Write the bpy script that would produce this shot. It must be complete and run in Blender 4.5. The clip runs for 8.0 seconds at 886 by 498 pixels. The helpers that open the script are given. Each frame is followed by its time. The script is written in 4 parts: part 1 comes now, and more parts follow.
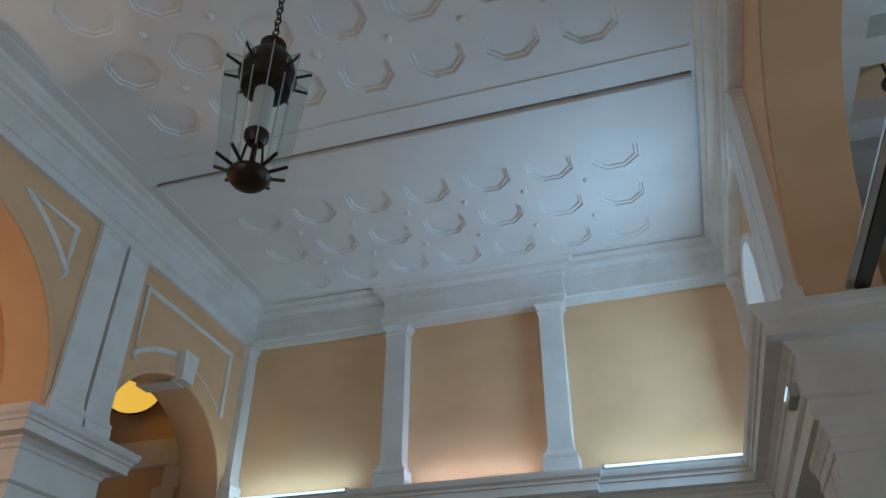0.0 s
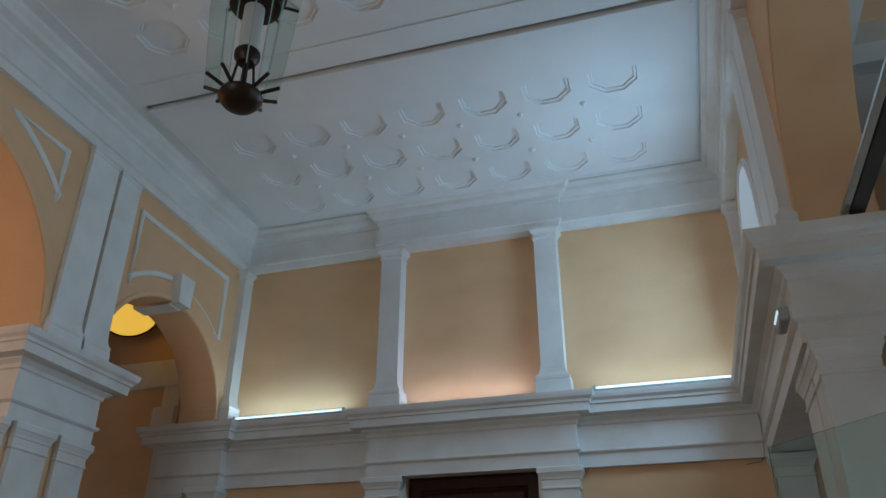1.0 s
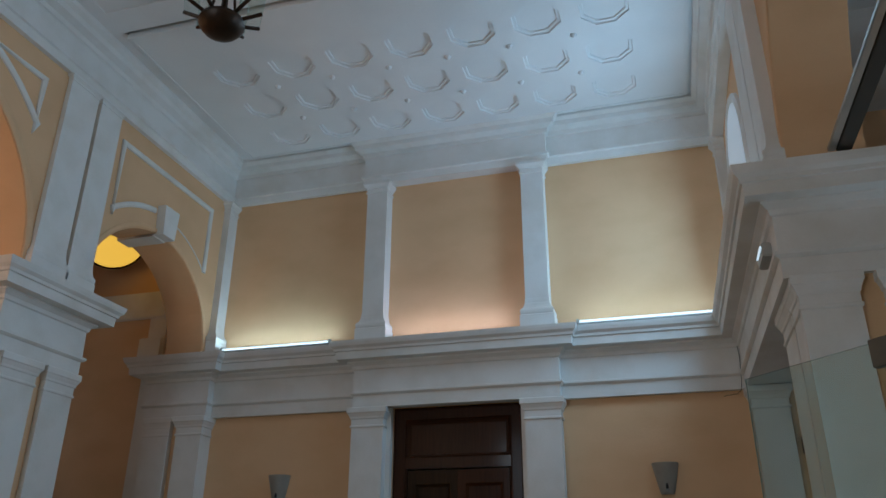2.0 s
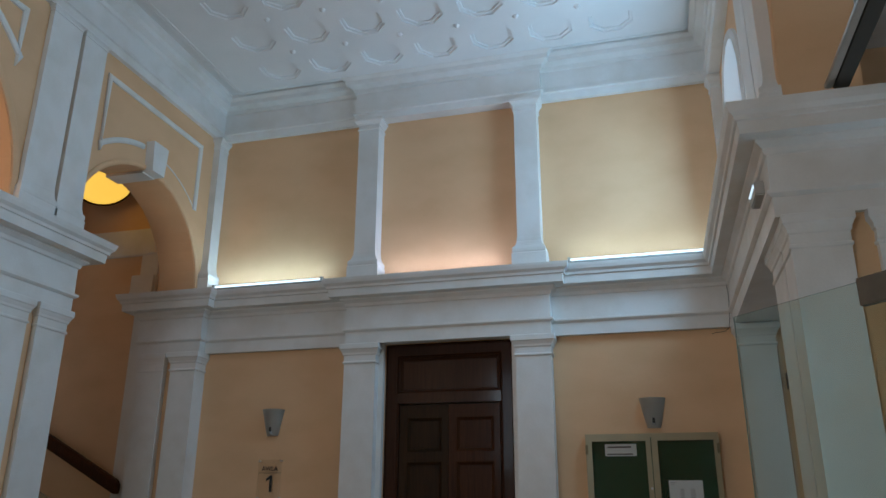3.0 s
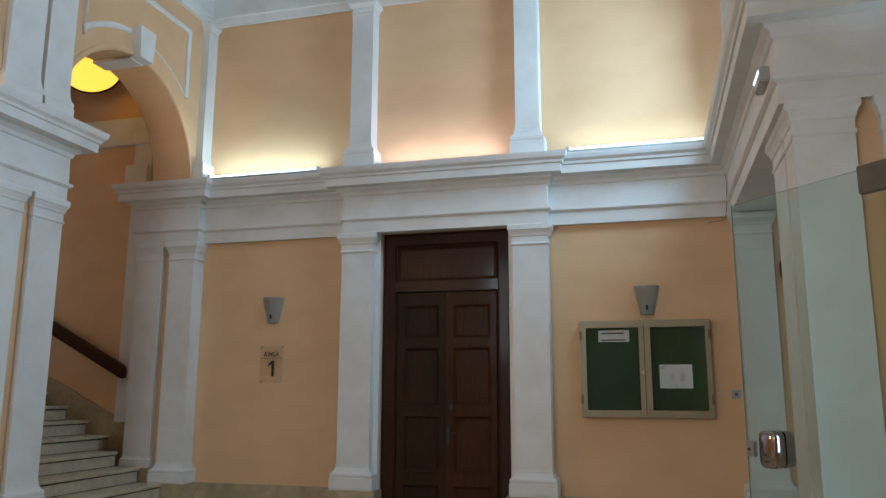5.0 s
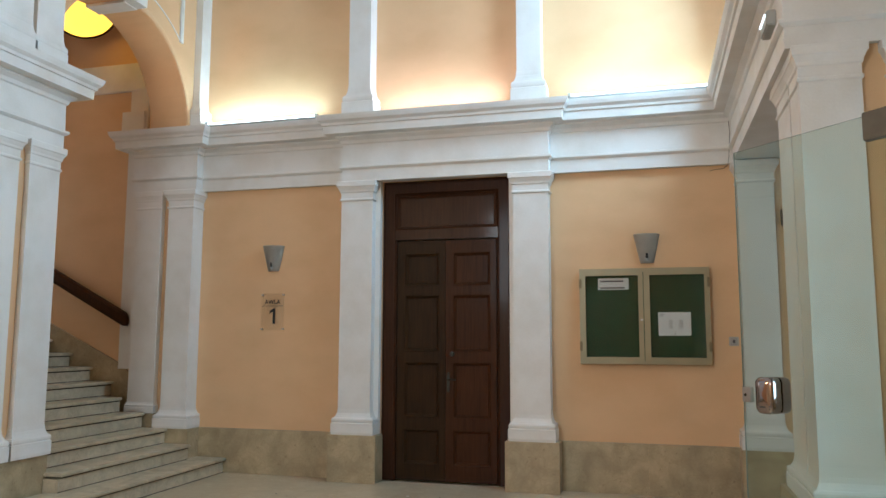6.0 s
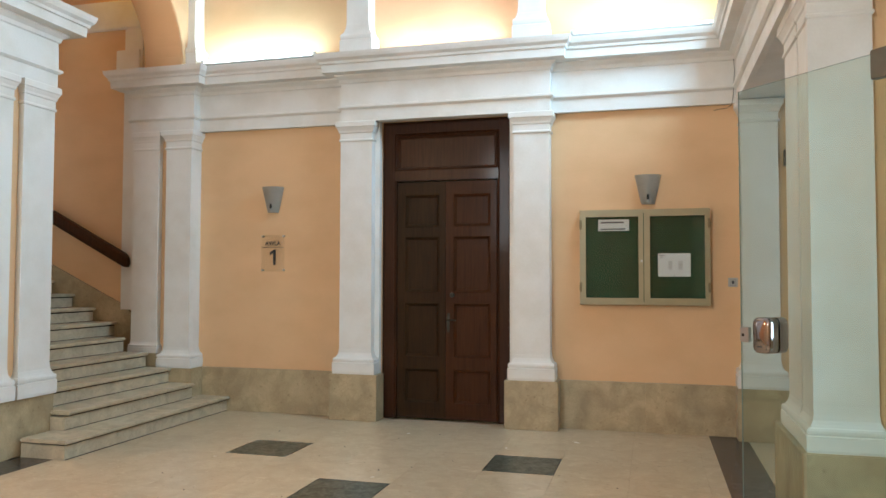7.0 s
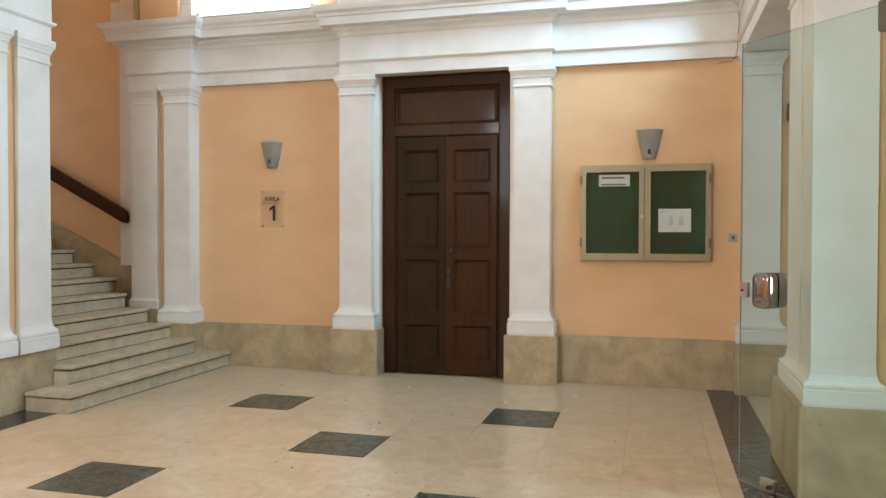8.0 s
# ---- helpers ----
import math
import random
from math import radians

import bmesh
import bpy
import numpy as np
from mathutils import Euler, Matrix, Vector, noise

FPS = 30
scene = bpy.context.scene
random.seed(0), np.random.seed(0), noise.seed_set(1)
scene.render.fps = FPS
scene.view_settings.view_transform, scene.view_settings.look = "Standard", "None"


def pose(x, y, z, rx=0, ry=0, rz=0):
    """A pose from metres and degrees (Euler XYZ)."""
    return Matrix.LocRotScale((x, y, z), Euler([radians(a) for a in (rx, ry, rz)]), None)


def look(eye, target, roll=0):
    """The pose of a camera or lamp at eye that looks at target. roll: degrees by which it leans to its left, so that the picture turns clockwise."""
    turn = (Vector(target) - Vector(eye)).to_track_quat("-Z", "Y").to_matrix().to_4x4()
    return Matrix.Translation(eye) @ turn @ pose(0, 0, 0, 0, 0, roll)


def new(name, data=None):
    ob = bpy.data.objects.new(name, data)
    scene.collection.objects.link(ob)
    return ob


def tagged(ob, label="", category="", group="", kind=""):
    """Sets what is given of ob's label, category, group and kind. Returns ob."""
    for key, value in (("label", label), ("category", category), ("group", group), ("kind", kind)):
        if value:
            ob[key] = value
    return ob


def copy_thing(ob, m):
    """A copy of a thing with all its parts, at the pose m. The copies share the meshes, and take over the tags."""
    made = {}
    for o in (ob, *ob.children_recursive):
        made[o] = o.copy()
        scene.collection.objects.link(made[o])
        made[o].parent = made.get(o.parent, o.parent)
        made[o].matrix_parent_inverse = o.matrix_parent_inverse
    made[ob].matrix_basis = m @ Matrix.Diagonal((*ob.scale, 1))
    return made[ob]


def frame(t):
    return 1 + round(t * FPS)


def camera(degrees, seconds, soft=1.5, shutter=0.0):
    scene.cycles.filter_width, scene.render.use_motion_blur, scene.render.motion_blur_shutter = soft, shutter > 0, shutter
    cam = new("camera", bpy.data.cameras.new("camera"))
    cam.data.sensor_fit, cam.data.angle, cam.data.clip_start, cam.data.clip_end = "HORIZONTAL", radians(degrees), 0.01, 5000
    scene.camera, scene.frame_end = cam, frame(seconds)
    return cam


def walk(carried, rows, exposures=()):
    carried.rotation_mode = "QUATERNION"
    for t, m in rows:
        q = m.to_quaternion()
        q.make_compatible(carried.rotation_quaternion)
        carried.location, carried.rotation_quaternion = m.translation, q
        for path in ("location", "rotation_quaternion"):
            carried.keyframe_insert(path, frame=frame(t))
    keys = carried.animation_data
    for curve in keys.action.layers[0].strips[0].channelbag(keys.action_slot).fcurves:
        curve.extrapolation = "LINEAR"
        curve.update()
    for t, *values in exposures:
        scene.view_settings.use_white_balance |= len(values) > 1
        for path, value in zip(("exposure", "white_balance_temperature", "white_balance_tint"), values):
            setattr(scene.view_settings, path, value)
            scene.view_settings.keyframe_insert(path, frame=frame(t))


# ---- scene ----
cam = camera(60.2, 8.0)
PATH = [
    (0.0, pose(0.0110, -0.1228, 1.4633, 123.66, -0.30, 17.45)),
    (0.5, pose(0.0101, -0.1134, 1.4623, 120.99, -0.30, 17.42)),
    (1.0, pose(0.0092, -0.1032, 1.4612, 118.11, -0.28, 17.07)),
    (1.5, pose(0.0084, -0.0945, 1.4602, 115.65, -0.23, 16.47)),
    (3.0, pose(0.0062, -0.0698, 1.4576, 108.65, -0.25, 15.35)),
    (3.5, pose(0.0056, -0.0625, 1.4568, 106.61, -0.20, 15.25)),
    (4.0, pose(0.0049, -0.0548, 1.4559, 104.41, -0.20, 15.17)),
    (4.5, pose(0.0043, -0.0477, 1.4552, 102.40, -0.18, 15.17)),
    (6.0, pose(0.0024, -0.0272, 1.4529, 96.61, -0.16, 15.21)),
    (6.5, pose(0.0018, -0.0200, 1.4522, 94.56, -0.16, 15.23)),
    (7.0, pose(0.0010, -0.0117, 1.4513, 92.23, -0.14, 15.24)),
    (7.5, pose(0.0005, -0.0056, 1.4506, 90.49, -0.12, 15.24)),
    (8.0, pose(0.0000, -0.0000, 1.4500, 88.92, -0.10, 15.25)),
]
EXPOSURES = [(0.0, -1.28, 5320, 3), (1.0, -1.36, 5330, 3), (1.5, -1.36, 5350, 4), (3.0, -0.97, 5300, 4), (4.5, -0.62, 5460, 4), (6.0, 0.20, 5760, 5), (6.5, 0.46, 5920, 5), (7.0, 0.58, 5980, 5), (8.0, 0.76, 6040, 5)]
walk(cam, PATH, EXPOSURES)

# ---------------------------------------------------------------- light
AX = -2.06          # the hall's long axis
CEIL = 6.30
world = bpy.data.worlds.new("sky")
scene.world = world
world.use_nodes = True
wn, wl = world.node_tree.nodes, world.node_tree.links
sky = wn.new("ShaderNodeTexSky")
sky.sky_type, sky.sun_disc = "NISHITA", False
sky.sun_elevation, sky.sun_rotation = radians(35), radians(200)
wl.new(sky.outputs[0], wn["Background"].inputs[0])
wn["Background"].inputs[1].default_value = 0.1


def area(name, m, sx, sy, watts, color):
    d = bpy.data.lights.new(name, "AREA")
    d.shape, d.size, d.size_y, d.energy, d.color = "RECTANGLE", sx, sy, watts, color
    ob = new(name, d)
    ob.matrix_world = m
    return ob


def point(name, at, watts, color, size):
    d = bpy.data.lights.new(name, "POINT")
    d.energy, d.color, d.shadow_soft_size = watts, color, size
    ob = new(name, d)
    ob.location = at
    return ob


COOL = (0.56, 0.81, 1.0)
# daylight: the glazed entrance in the side room, the side passage, the high window and the door behind the camera
area("entrance_daylight", look((5.8, 4.2, 2.4), (-3.0, 4.3, 3.6)), 1.2, 3.4, 200, (0.62, 0.84, 1.0))
area("passage_daylight", look((2.5, 6.4, 1.7), (-3.0, 6.4, 1.5)), 1.8, 2.5, 5, COOL)
area("window_daylight", look((0.80, 6.25, 4.60), (-4.0, 5.4, 4.5)), 1.1, 1.0, 95, COOL)
area("back_daylight", look((-3.05, -3.9, 3.5), (-3.9, 3, 5.6)), 1.9, 2.5, 154, (0.90, 0.96, 0.96))
# fluorescent tubes on the back cornice, one to each bay
area("tube_light_a", look((-4.10, 7.40, 3.86), (-4.10, 7.40, 5.1)), 1.35, 0.06, 9.5, (0.74, 0.95, 1.0))
area("tube_light_b", look((AX, 7.41, 3.86), (AX, 7.41, 5.1)), 1.25, 0.06, 6.2, (1.0, 0.88, 0.98))
area("tube_light_c", look((-0.03, 7.39, 3.86), (-0.03, 7.39, 5.1)), 1.45, 0.06, 5.2, (0.74, 0.95, 1.0))
# unseen lamp added to brighten the stair wall, as daylight from a landing would
area("stair_wall_fill", look((-8.6, 6.4, 3.2), (-5.7, 7.5, 1.6)), 1.4, 1.6, 11, (0.95, 0.95, 0.92))
# warm lamps: over the stairs, in the side hall, and the up-lighter on the arcade wall
point("stair_lamp_light", (-6.25, 6.95, 4.5), 0.12, (1.0, 0.62, 0.28), 0.2)
point("side_hall_light", (-6.7, 2.7, 3.6), 130, (1.0, 0.56, 0.27), 0.2)
point("uplighter_light", (-4.45, 2.35, 5.34), 15, (1.0, 0.72, 0.46), 0.012)


# ---------------------------------------------------------------- materials
def mat(name, color, rough=0.6, metal=0.0, vary=0.12, scale=3.0, fine=60.0, bump=0.1, tint=None, coat=0.0, emit=None, stretch=(1, 1, 1), waves=0.0):
    """A surface with broad stains and a fine grain, both in colour and relief."""
    m = bpy.data.materials.new(name)
    m.use_nodes = True
    n, l = m.node_tree.nodes, m.node_tree.links
    b = n["Principled BSDF"]
    b.inputs["Roughness"].default_value, b.inputs["Metallic"].default_value = rough, metal
    b.inputs["Coat Weight"].default_value = coat
    co = n.new("ShaderNodeTexCoord")
    big, small = n.new("ShaderNodeTexNoise"), n.new("ShaderNodeTexNoise")
    mp = n.new("ShaderNodeMapping")
    mp.inputs["Scale"].default_value = stretch
    l.new(co.outputs["Object"], mp.inputs["Vector"])
    for t, s, d in ((big, scale, 7), (small, fine, 3)):
        t.inputs["Scale"].default_value, t.inputs["Detail"].default_value = s, d
        l.new(mp.outputs[0], t.inputs["Vector"])
    mix = n.new("ShaderNodeMix")
    mix.data_type = "RGBA"
    dark = tint or tuple(c * (1 - vary * 2) for c in color)
    mix.inputs["A"].default_value, mix.inputs["B"].default_value = (*color, 1), (*dark, 1)
    ramp = n.new("ShaderNodeMapRange")
    ramp.inputs["From Min"].default_value, ramp.inputs["From Max"].default_value = 0.42, 0.75
    l.new(big.outputs["Fac"], ramp.inputs["Value"])
    l.new(ramp.outputs[0], mix.inputs["Factor"])
    grain = n.new("ShaderNodeMix")
    grain.data_type, grain.blend_type = "RGBA", "MULTIPLY"
    grain.inputs["Factor"].default_value = vary
    l.new(mix.outputs["Result"], grain.inputs["A"])
    l.new(small.outputs["Fac"], grain.inputs["B"])
    l.new(grain.outputs["Result"], b.inputs["Base Color"])
    if bump:
        bp = n.new("ShaderNodeBump")
        bp.inputs["Strength"].default_value, bp.inputs["Distance"].default_value = bump, 0.01
        l.new(small.outputs["Fac"], bp.inputs["Height"])
        l.new(bp.outputs[0], b.inputs["Normal"])
        if waves:
            # hand-trowelled unevenness, longer along the wall than up it
            wide, wmap, wb = (n.new("ShaderNode" + k) for k in ("TexNoise", "Mapping", "Bump"))
            wmap.inputs["Scale"].default_value = (2.6, 2.6, 6.0)
            wide.inputs["Scale"].default_value, wide.inputs["Detail"].default_value = 1.0, 4
            l.new(co.outputs["Object"], wmap.inputs["Vector"])
            l.new(wmap.outputs[0], wide.inputs["Vector"])
            wb.inputs["Strength"].default_value, wb.inputs["Distance"].default_value = waves, 0.02
            l.new(wide.outputs["Fac"], wb.inputs["Height"])
            l.new(wb.outputs[0], bp.inputs["Normal"])
    if emit:
        b.inputs["Emission Color"].default_value, b.inputs["Emission Strength"].default_value = (*emit[0], 1), emit[1]
    return m


def marble(name, color, vein, rough=0.15, scale=2.5, amount=0.5, spread=0.12, bump=0.02, warp=1.2, pits=0.0, streak=0.0, width=0.035, chips=0.0):
    """Polished stone: cloudy ground, thin veins, each slab a little different."""
    m = bpy.data.materials.new(name)
    m.use_nodes = True
    n, l = m.node_tree.nodes, m.node_tree.links
    b = n["Principled BSDF"]
    co, info = n.new("ShaderNodeTexCoord"), n.new("ShaderNodeObjectInfo")
    shift = n.new("ShaderNodeVectorMath")
    shift.operation = "MULTIPLY_ADD"
    geo = n.new("ShaderNodeNewGeometry")
    l.new(geo.outputs["Position"], shift.inputs[2])
    comb = n.new("ShaderNodeCombineXYZ")
    l.new(info.outputs["Random"], comb.inputs[0])
    l.new(info.outputs["Random"], comb.inputs[2])
    l.new(comb.outputs[0], shift.inputs[0])
    shift.inputs[1].default_value = (37, 37, 37)
    cloud, veins, fleck = (n.new("ShaderNodeTexNoise") for _ in range(3))
    for t, s, d, w in ((cloud, scale, 6, warp), (veins, scale * 1.3, 8, warp * 1.5), (fleck, scale * 16, 4, 0.3)):
        t.inputs["Scale"].default_value, t.inputs["Detail"].default_value, t.inputs["Distortion"].default_value = s, d, w
        l.new(shift.outputs[0], t.inputs["Vector"])
    line = n.new("ShaderNodeMath")
    line.operation = "SUBTRACT"
    line.inputs[1].default_value = 0.5
    l.new(veins.outputs["Fac"], line.inputs[0])
    ab = n.new("ShaderNodeMath")
    ab.operation = "ABSOLUTE"
    l.new(line.outputs[0], ab.inputs[0])
    thin = n.new("ShaderNodeMapRange")
    thin.inputs["From Min"].default_value, thin.inputs["From Max"].default_value = width, 0.0
    thin.inputs["To Max"].default_value = amount
    l.new(ab.outputs[0], thin.inputs["Value"])
    base = n.new("ShaderNodeMix")
    base.data_type = "RGBA"
    base.inputs["A"].default_value = (*[c * (1 + spread) for c in color], 1)
    base.inputs["B"].default_value = (*[c * (1 - 2 * spread) for c in color], 1)
    cr = n.new("ShaderNodeMapRange")
    cr.inputs["From Min"].default_value, cr.inputs["From Max"].default_value = 0.35, 0.7
    l.new(cloud.outputs["Fac"], cr.inputs["Value"])
    l.new(cr.outputs[0], base.inputs["Factor"])
    mv = n.new("ShaderNodeMix")
    mv.data_type = "RGBA"
    l.new(thin.outputs[0], mv.inputs["Factor"])
    l.new(base.outputs["Result"], mv.inputs["A"])
    mv.inputs["B"].default_value = (*vein, 1)
    fl = n.new("ShaderNodeMix")
    fl.data_type, fl.blend_type = "RGBA", "MULTIPLY"
    fl.inputs["Factor"].default_value = spread * 2
    l.new(mv.outputs["Result"], fl.inputs["A"])
    l.new(fleck.outputs["Fac"], fl.inputs["B"])
    if pits:
        pit, pr, pm = (n.new("ShaderNode" + k) for k in ("TexNoise", "MapRange", "Mix"))
        pit.inputs["Scale"].default_value, pit.inputs["Detail"].default_value = 26, 3
        l.new(shift.outputs[0], pit.inputs["Vector"])
        pr.inputs["From Min"].default_value, pr.inputs["From Max"].default_value = 0.66, 0.74
        pr.inputs["To Max"].default_value = pits
        l.new(pit.outputs["Fac"], pr.inputs["Value"])
        pm.data_type = "RGBA"
        l.new(pr.outputs[0], pm.inputs["Factor"])
        l.new(fl.outputs["Result"], pm.inputs["A"])
        pm.inputs["B"].default_value = (*[c * 0.55 for c in vein], 1)
        fl = pm
    if chips:
        # small pale shell fragments in the stone
        cn, cm, ck = (n.new("ShaderNode" + k) for k in ("TexNoise", "MapRange", "Mix"))
        cn.inputs["Scale"].default_value, cn.inputs["Detail"].default_value, cn.inputs["Distortion"].default_value = 19, 5, 0.6
        l.new(shift.outputs[0], cn.inputs["Vector"])
        cm.inputs["From Min"].default_value, cm.inputs["From Max"].default_value, cm.inputs["To Max"].default_value = 0.60, 0.72, chips
        l.new(cn.outputs["Fac"], cm.inputs["Value"])
        ck.data_type = "RGBA"
        l.new(cm.outputs[0], ck.inputs["Factor"])
        l.new(fl.outputs["Result"], ck.inputs["A"])
        ck.inputs["B"].default_value = (*[min(1, c * 1.28) for c in color], 1)
        fl = ck
    if streak:
        # runs of dirt and wear down the slab
        sn, sm, sr, sx = (n.new("ShaderNode" + k) for k in ("TexNoise", "Mapping", "MapRange", "Mix"))
        sm.inputs["Scale"].default_value = (6, 6, 3.4)
        sn.inputs["Scale"].default_value, sn.inputs["Detail"].default_value, sn.inputs["Distortion"].default_value = 1.0, 8, 0.9
        l.new(shift.outputs[0], sm.inputs["Vector"])
        l.new(sm.outputs[0], sn.inputs["Vector"])
        sr.inputs["From Min"].default_value, sr.inputs["From Max"].default_value, sr.inputs["To Max"].default_value = 0.48, 0.72, streak
        l.new(sn.outputs["Fac"], sr.inputs["Value"])
        sx.data_type = "RGBA"
        l.new(sr.outputs[0], sx.inputs["Factor"])
        l.new(fl.outputs["Result"], sx.inputs["A"])
        sx.inputs["B"].default_value = (*[c * 0.62 for c in vein], 1)
        fl = sx
    hsv = n.new("ShaderNodeHueSaturation")
    val = n.new("ShaderNodeMapRange")
    val.inputs["To Min"].default_value, val.inputs["To Max"].default_value = 0.97, 1.02
    l.new(info.outputs["Random"], val.inputs["Value"])
    l.new(val.outputs[0], hsv.inputs["Value"])
    l.new(fl.outputs["Result"], hsv.inputs["Color"])
    l.new(hsv.outputs[0], b.inputs["Base Color"])
    rr = n.new("ShaderNodeMapRange")
    rr.inputs["To Min"].default_value, rr.inputs["To Max"].default_value = rough * 0.7, rough * 1.6
    l.new(cloud.outputs["Fac"], rr.inputs["Value"])
    l.new(rr.outputs[0], b.inputs["Roughness"])
    if bump:
        bp = n.new("ShaderNodeBump")
        bp.inputs["Strength"].default_value, bp.inputs["Distance"].default_value = bump, 0.01
        l.new(fleck.outputs["Fac"], bp.inputs["Height"])
        l.new(bp.outputs[0], b.inputs["Normal"])
    return m


def wood(name, color, dark, rough=0.3, coat=0.10):
    m = bpy.data.materials.new(name)
    m.use_nodes = True
    n, l = m.node_tree.nodes, m.node_tree.links
    b = n["Principled BSDF"]
    co, mp, t, t2 = (n.new("ShaderNode" + k) for k in ("TexCoord", "Mapping", "TexNoise", "TexNoise"))
    mp.inputs["Scale"].default_value = (28, 28, 1.6)
    l.new(co.outputs["Object"], mp.inputs["Vector"])
    t.inputs["Scale"].default_value, t.inputs["Detail"].default_value, t.inputs["Distortion"].default_value = 1.6, 8, 0.8
    l.new(mp.outputs[0], t.inputs["Vector"])
    t2.inputs["Scale"].default_value = 2.2
    l.new(co.outputs["Object"], t2.inputs["Vector"])
    mx, mx2 = n.new("ShaderNodeMix"), n.new("ShaderNodeMix")
    mx.data_type = mx2.data_type = "RGBA"
    mx.inputs["A"].default_value, mx.inputs["B"].default_value = (*dark, 1), (*color, 1)
    l.new(t.outputs["Fac"], mx.inputs["Factor"])
    mx2.blend_type = "MULTIPLY"
    mx2.inputs["Factor"].default_value = 0.45
    l.new(mx.outputs["Result"], mx2.inputs["A"])
    l.new(t2.outputs["Fac"], mx2.inputs["B"])
    l.new(mx2.outputs["Result"], b.inputs["Base Color"])
    b.inputs["Roughness"].default_value = rough
    b.inputs["Specular IOR Level"].default_value = 0.08
    b.inputs["Coat Weight"].default_value, b.inputs["Coat Roughness"].default_value = coat, 0.10
    bp = n.new("ShaderNodeBump")
    bp.inputs["Strength"].default_value, bp.inputs["Distance"].default_value = 0.12, 0.003
    l.new(t.outputs["Fac"], bp.inputs["Height"])
    l.new(bp.outputs[0], b.inputs["Normal"])
    return m


def pane(name, tint, gloss=1.0):
    """Clear sheet glass: tinted see-through, with a mirror coat that grows at the edge of sight."""
    m = bpy.data.materials.new(name)
    m.use_nodes = True
    n, l = m.node_tree.nodes, m.node_tree.links
    n.remove(n["Principled BSDF"])
    tr, gl, fr, mx, pw, mr = (n.new("ShaderNode" + k) for k in ("BsdfTransparent", "BsdfGlossy", "LayerWeight", "MixShader", "Math", "MapRange"))
    tr.inputs[0].default_value = (*tint, 1)
    gl.inputs["Roughness"].default_value = 0.02
    gl.inputs["Color"].default_value = (gloss, gloss, gloss, 1)
    pw.operation = "POWER"
    pw.inputs[1].default_value = 4.0
    l.new(fr.outputs["Facing"], pw.inputs[0])
    mr.inputs["To Min"].default_value = 0.03
    l.new(pw.outputs[0], mr.inputs["Value"])
    l.new(mr.outputs[0], mx.inputs[0])
    l.new(tr.outputs[0], mx.inputs[1])
    l.new(gl.outputs[0], mx.inputs[2])
    l.new(mx.outputs[0], n["Material Output"].inputs[0])
    return m


PAINT = mat("ochre_wall_paint", (0.775, 0.507, 0.285), 0.75, vary=0.06, scale=1.6, fine=70, bump=0.14, tint=(0.705, 0.448, 0.242), stretch=(1, 1, 1.6), waves=0.2)
WHITE = mat("white_plaster", (0.81, 0.795, 0.77), 0.6, vary=0.06, scale=3.0, fine=60, bump=0.12, tint=(0.71, 0.68, 0.63))
CEILW = mat("white_ceiling_plaster", (0.80, 0.80, 0.80), 0.7, vary=0.04, scale=1.5, fine=50, bump=0.1)
FLOORM = marble("cream_floor_marble", (0.59, 0.487, 0.34), (0.44, 0.33, 0.20), 0.2, 5.5, 0.16, 0.055, warp=0.9, pits=0.4, chips=0.35)
GREENM = marble("green_black_marble", (0.075, 0.088, 0.062), (0.31, 0.34, 0.28), 0.3, 15, 0.6, 0.35, warp=0.6, width=0.045)
BROWNM = marble("dark_brown_marble", (0.062, 0.05, 0.046), (0.36, 0.31, 0.29), 0.2, 4, 0.55, 0.35, warp=1.1, width=0.05)
DADOM = marble("beige_dado_marble", (0.53, 0.425, 0.262), (0.33, 0.24, 0.125), 0.34, 3.6, 0.22, 0.13, warp=0.6, pits=0.5, streak=0.24)
STEPM = marble("veined_step_marble", (0.64, 0.55, 0.395), (0.36, 0.30, 0.21), 0.3, 4.5, 0.3, 0.09, pits=0.25, streak=0.14)
WOOD = wood("red_brown_polished_wood", (0.115, 0.043, 0.0165), (0.026, 0.0095, 0.004), 0.40, 0.04)
WOODG = wood("glossy_red_brown_wood", (0.095, 0.036, 0.0155), (0.024, 0.009, 0.004), 0.35, 0.3)
WOODF = wood("polished_frame_wood", (0.088, 0.033, 0.0145), (0.022, 0.0085, 0.004), 0.38, 0.10)
WOODB = wood("dull_brown_wood", (0.070, 0.034, 0.013), (0.02, 0.0105, 0.005), 0.44, 0.04)
GLASS = pane("green_tinted_glass", (0.86, 0.93, 0.91))
GLASSC = pane("clear_glass", (0.95, 0.97, 0.96))
LGLASS = pane("lantern_glass", (0.93, 0.96, 0.95))
GLASSEDGE = mat("ground_glass_edge", (0.36, 0.46, 0.43), 0.3, vary=0.05, bump=0)
DARKEDGE = mat("dark_glass_edge", (0.30, 0.36, 0.33), 0.2, vary=0.05, bump=0)
BRONZE = mat("dark_bronze", (0.045, 0.027, 0.016), 0.42, 0.6, vary=0.2, scale=12, bump=0.05)
STEEL = mat("brushed_steel", (0.55, 0.55, 0.54), 0.3, 1.0, vary=0.05, scale=8, bump=0.02)
STEELD = mat("dull_dark_steel", (0.14, 0.14, 0.12), 0.5, 0.3, vary=0.1, scale=8, bump=0.02)
CHROME = mat("polished_chrome", (0.36, 0.31, 0.30), 0.08, 1.0, vary=0.02, bump=0)
BRASS = mat("worn_brass", (0.06, 0.058, 0.048), 0.4, 1.0, vary=0.15, scale=20, bump=0.03)
IRON = mat("black_painted_metal", (0.05, 0.047, 0.041), 0.45, 0.2, vary=0.1, bump=0.03)
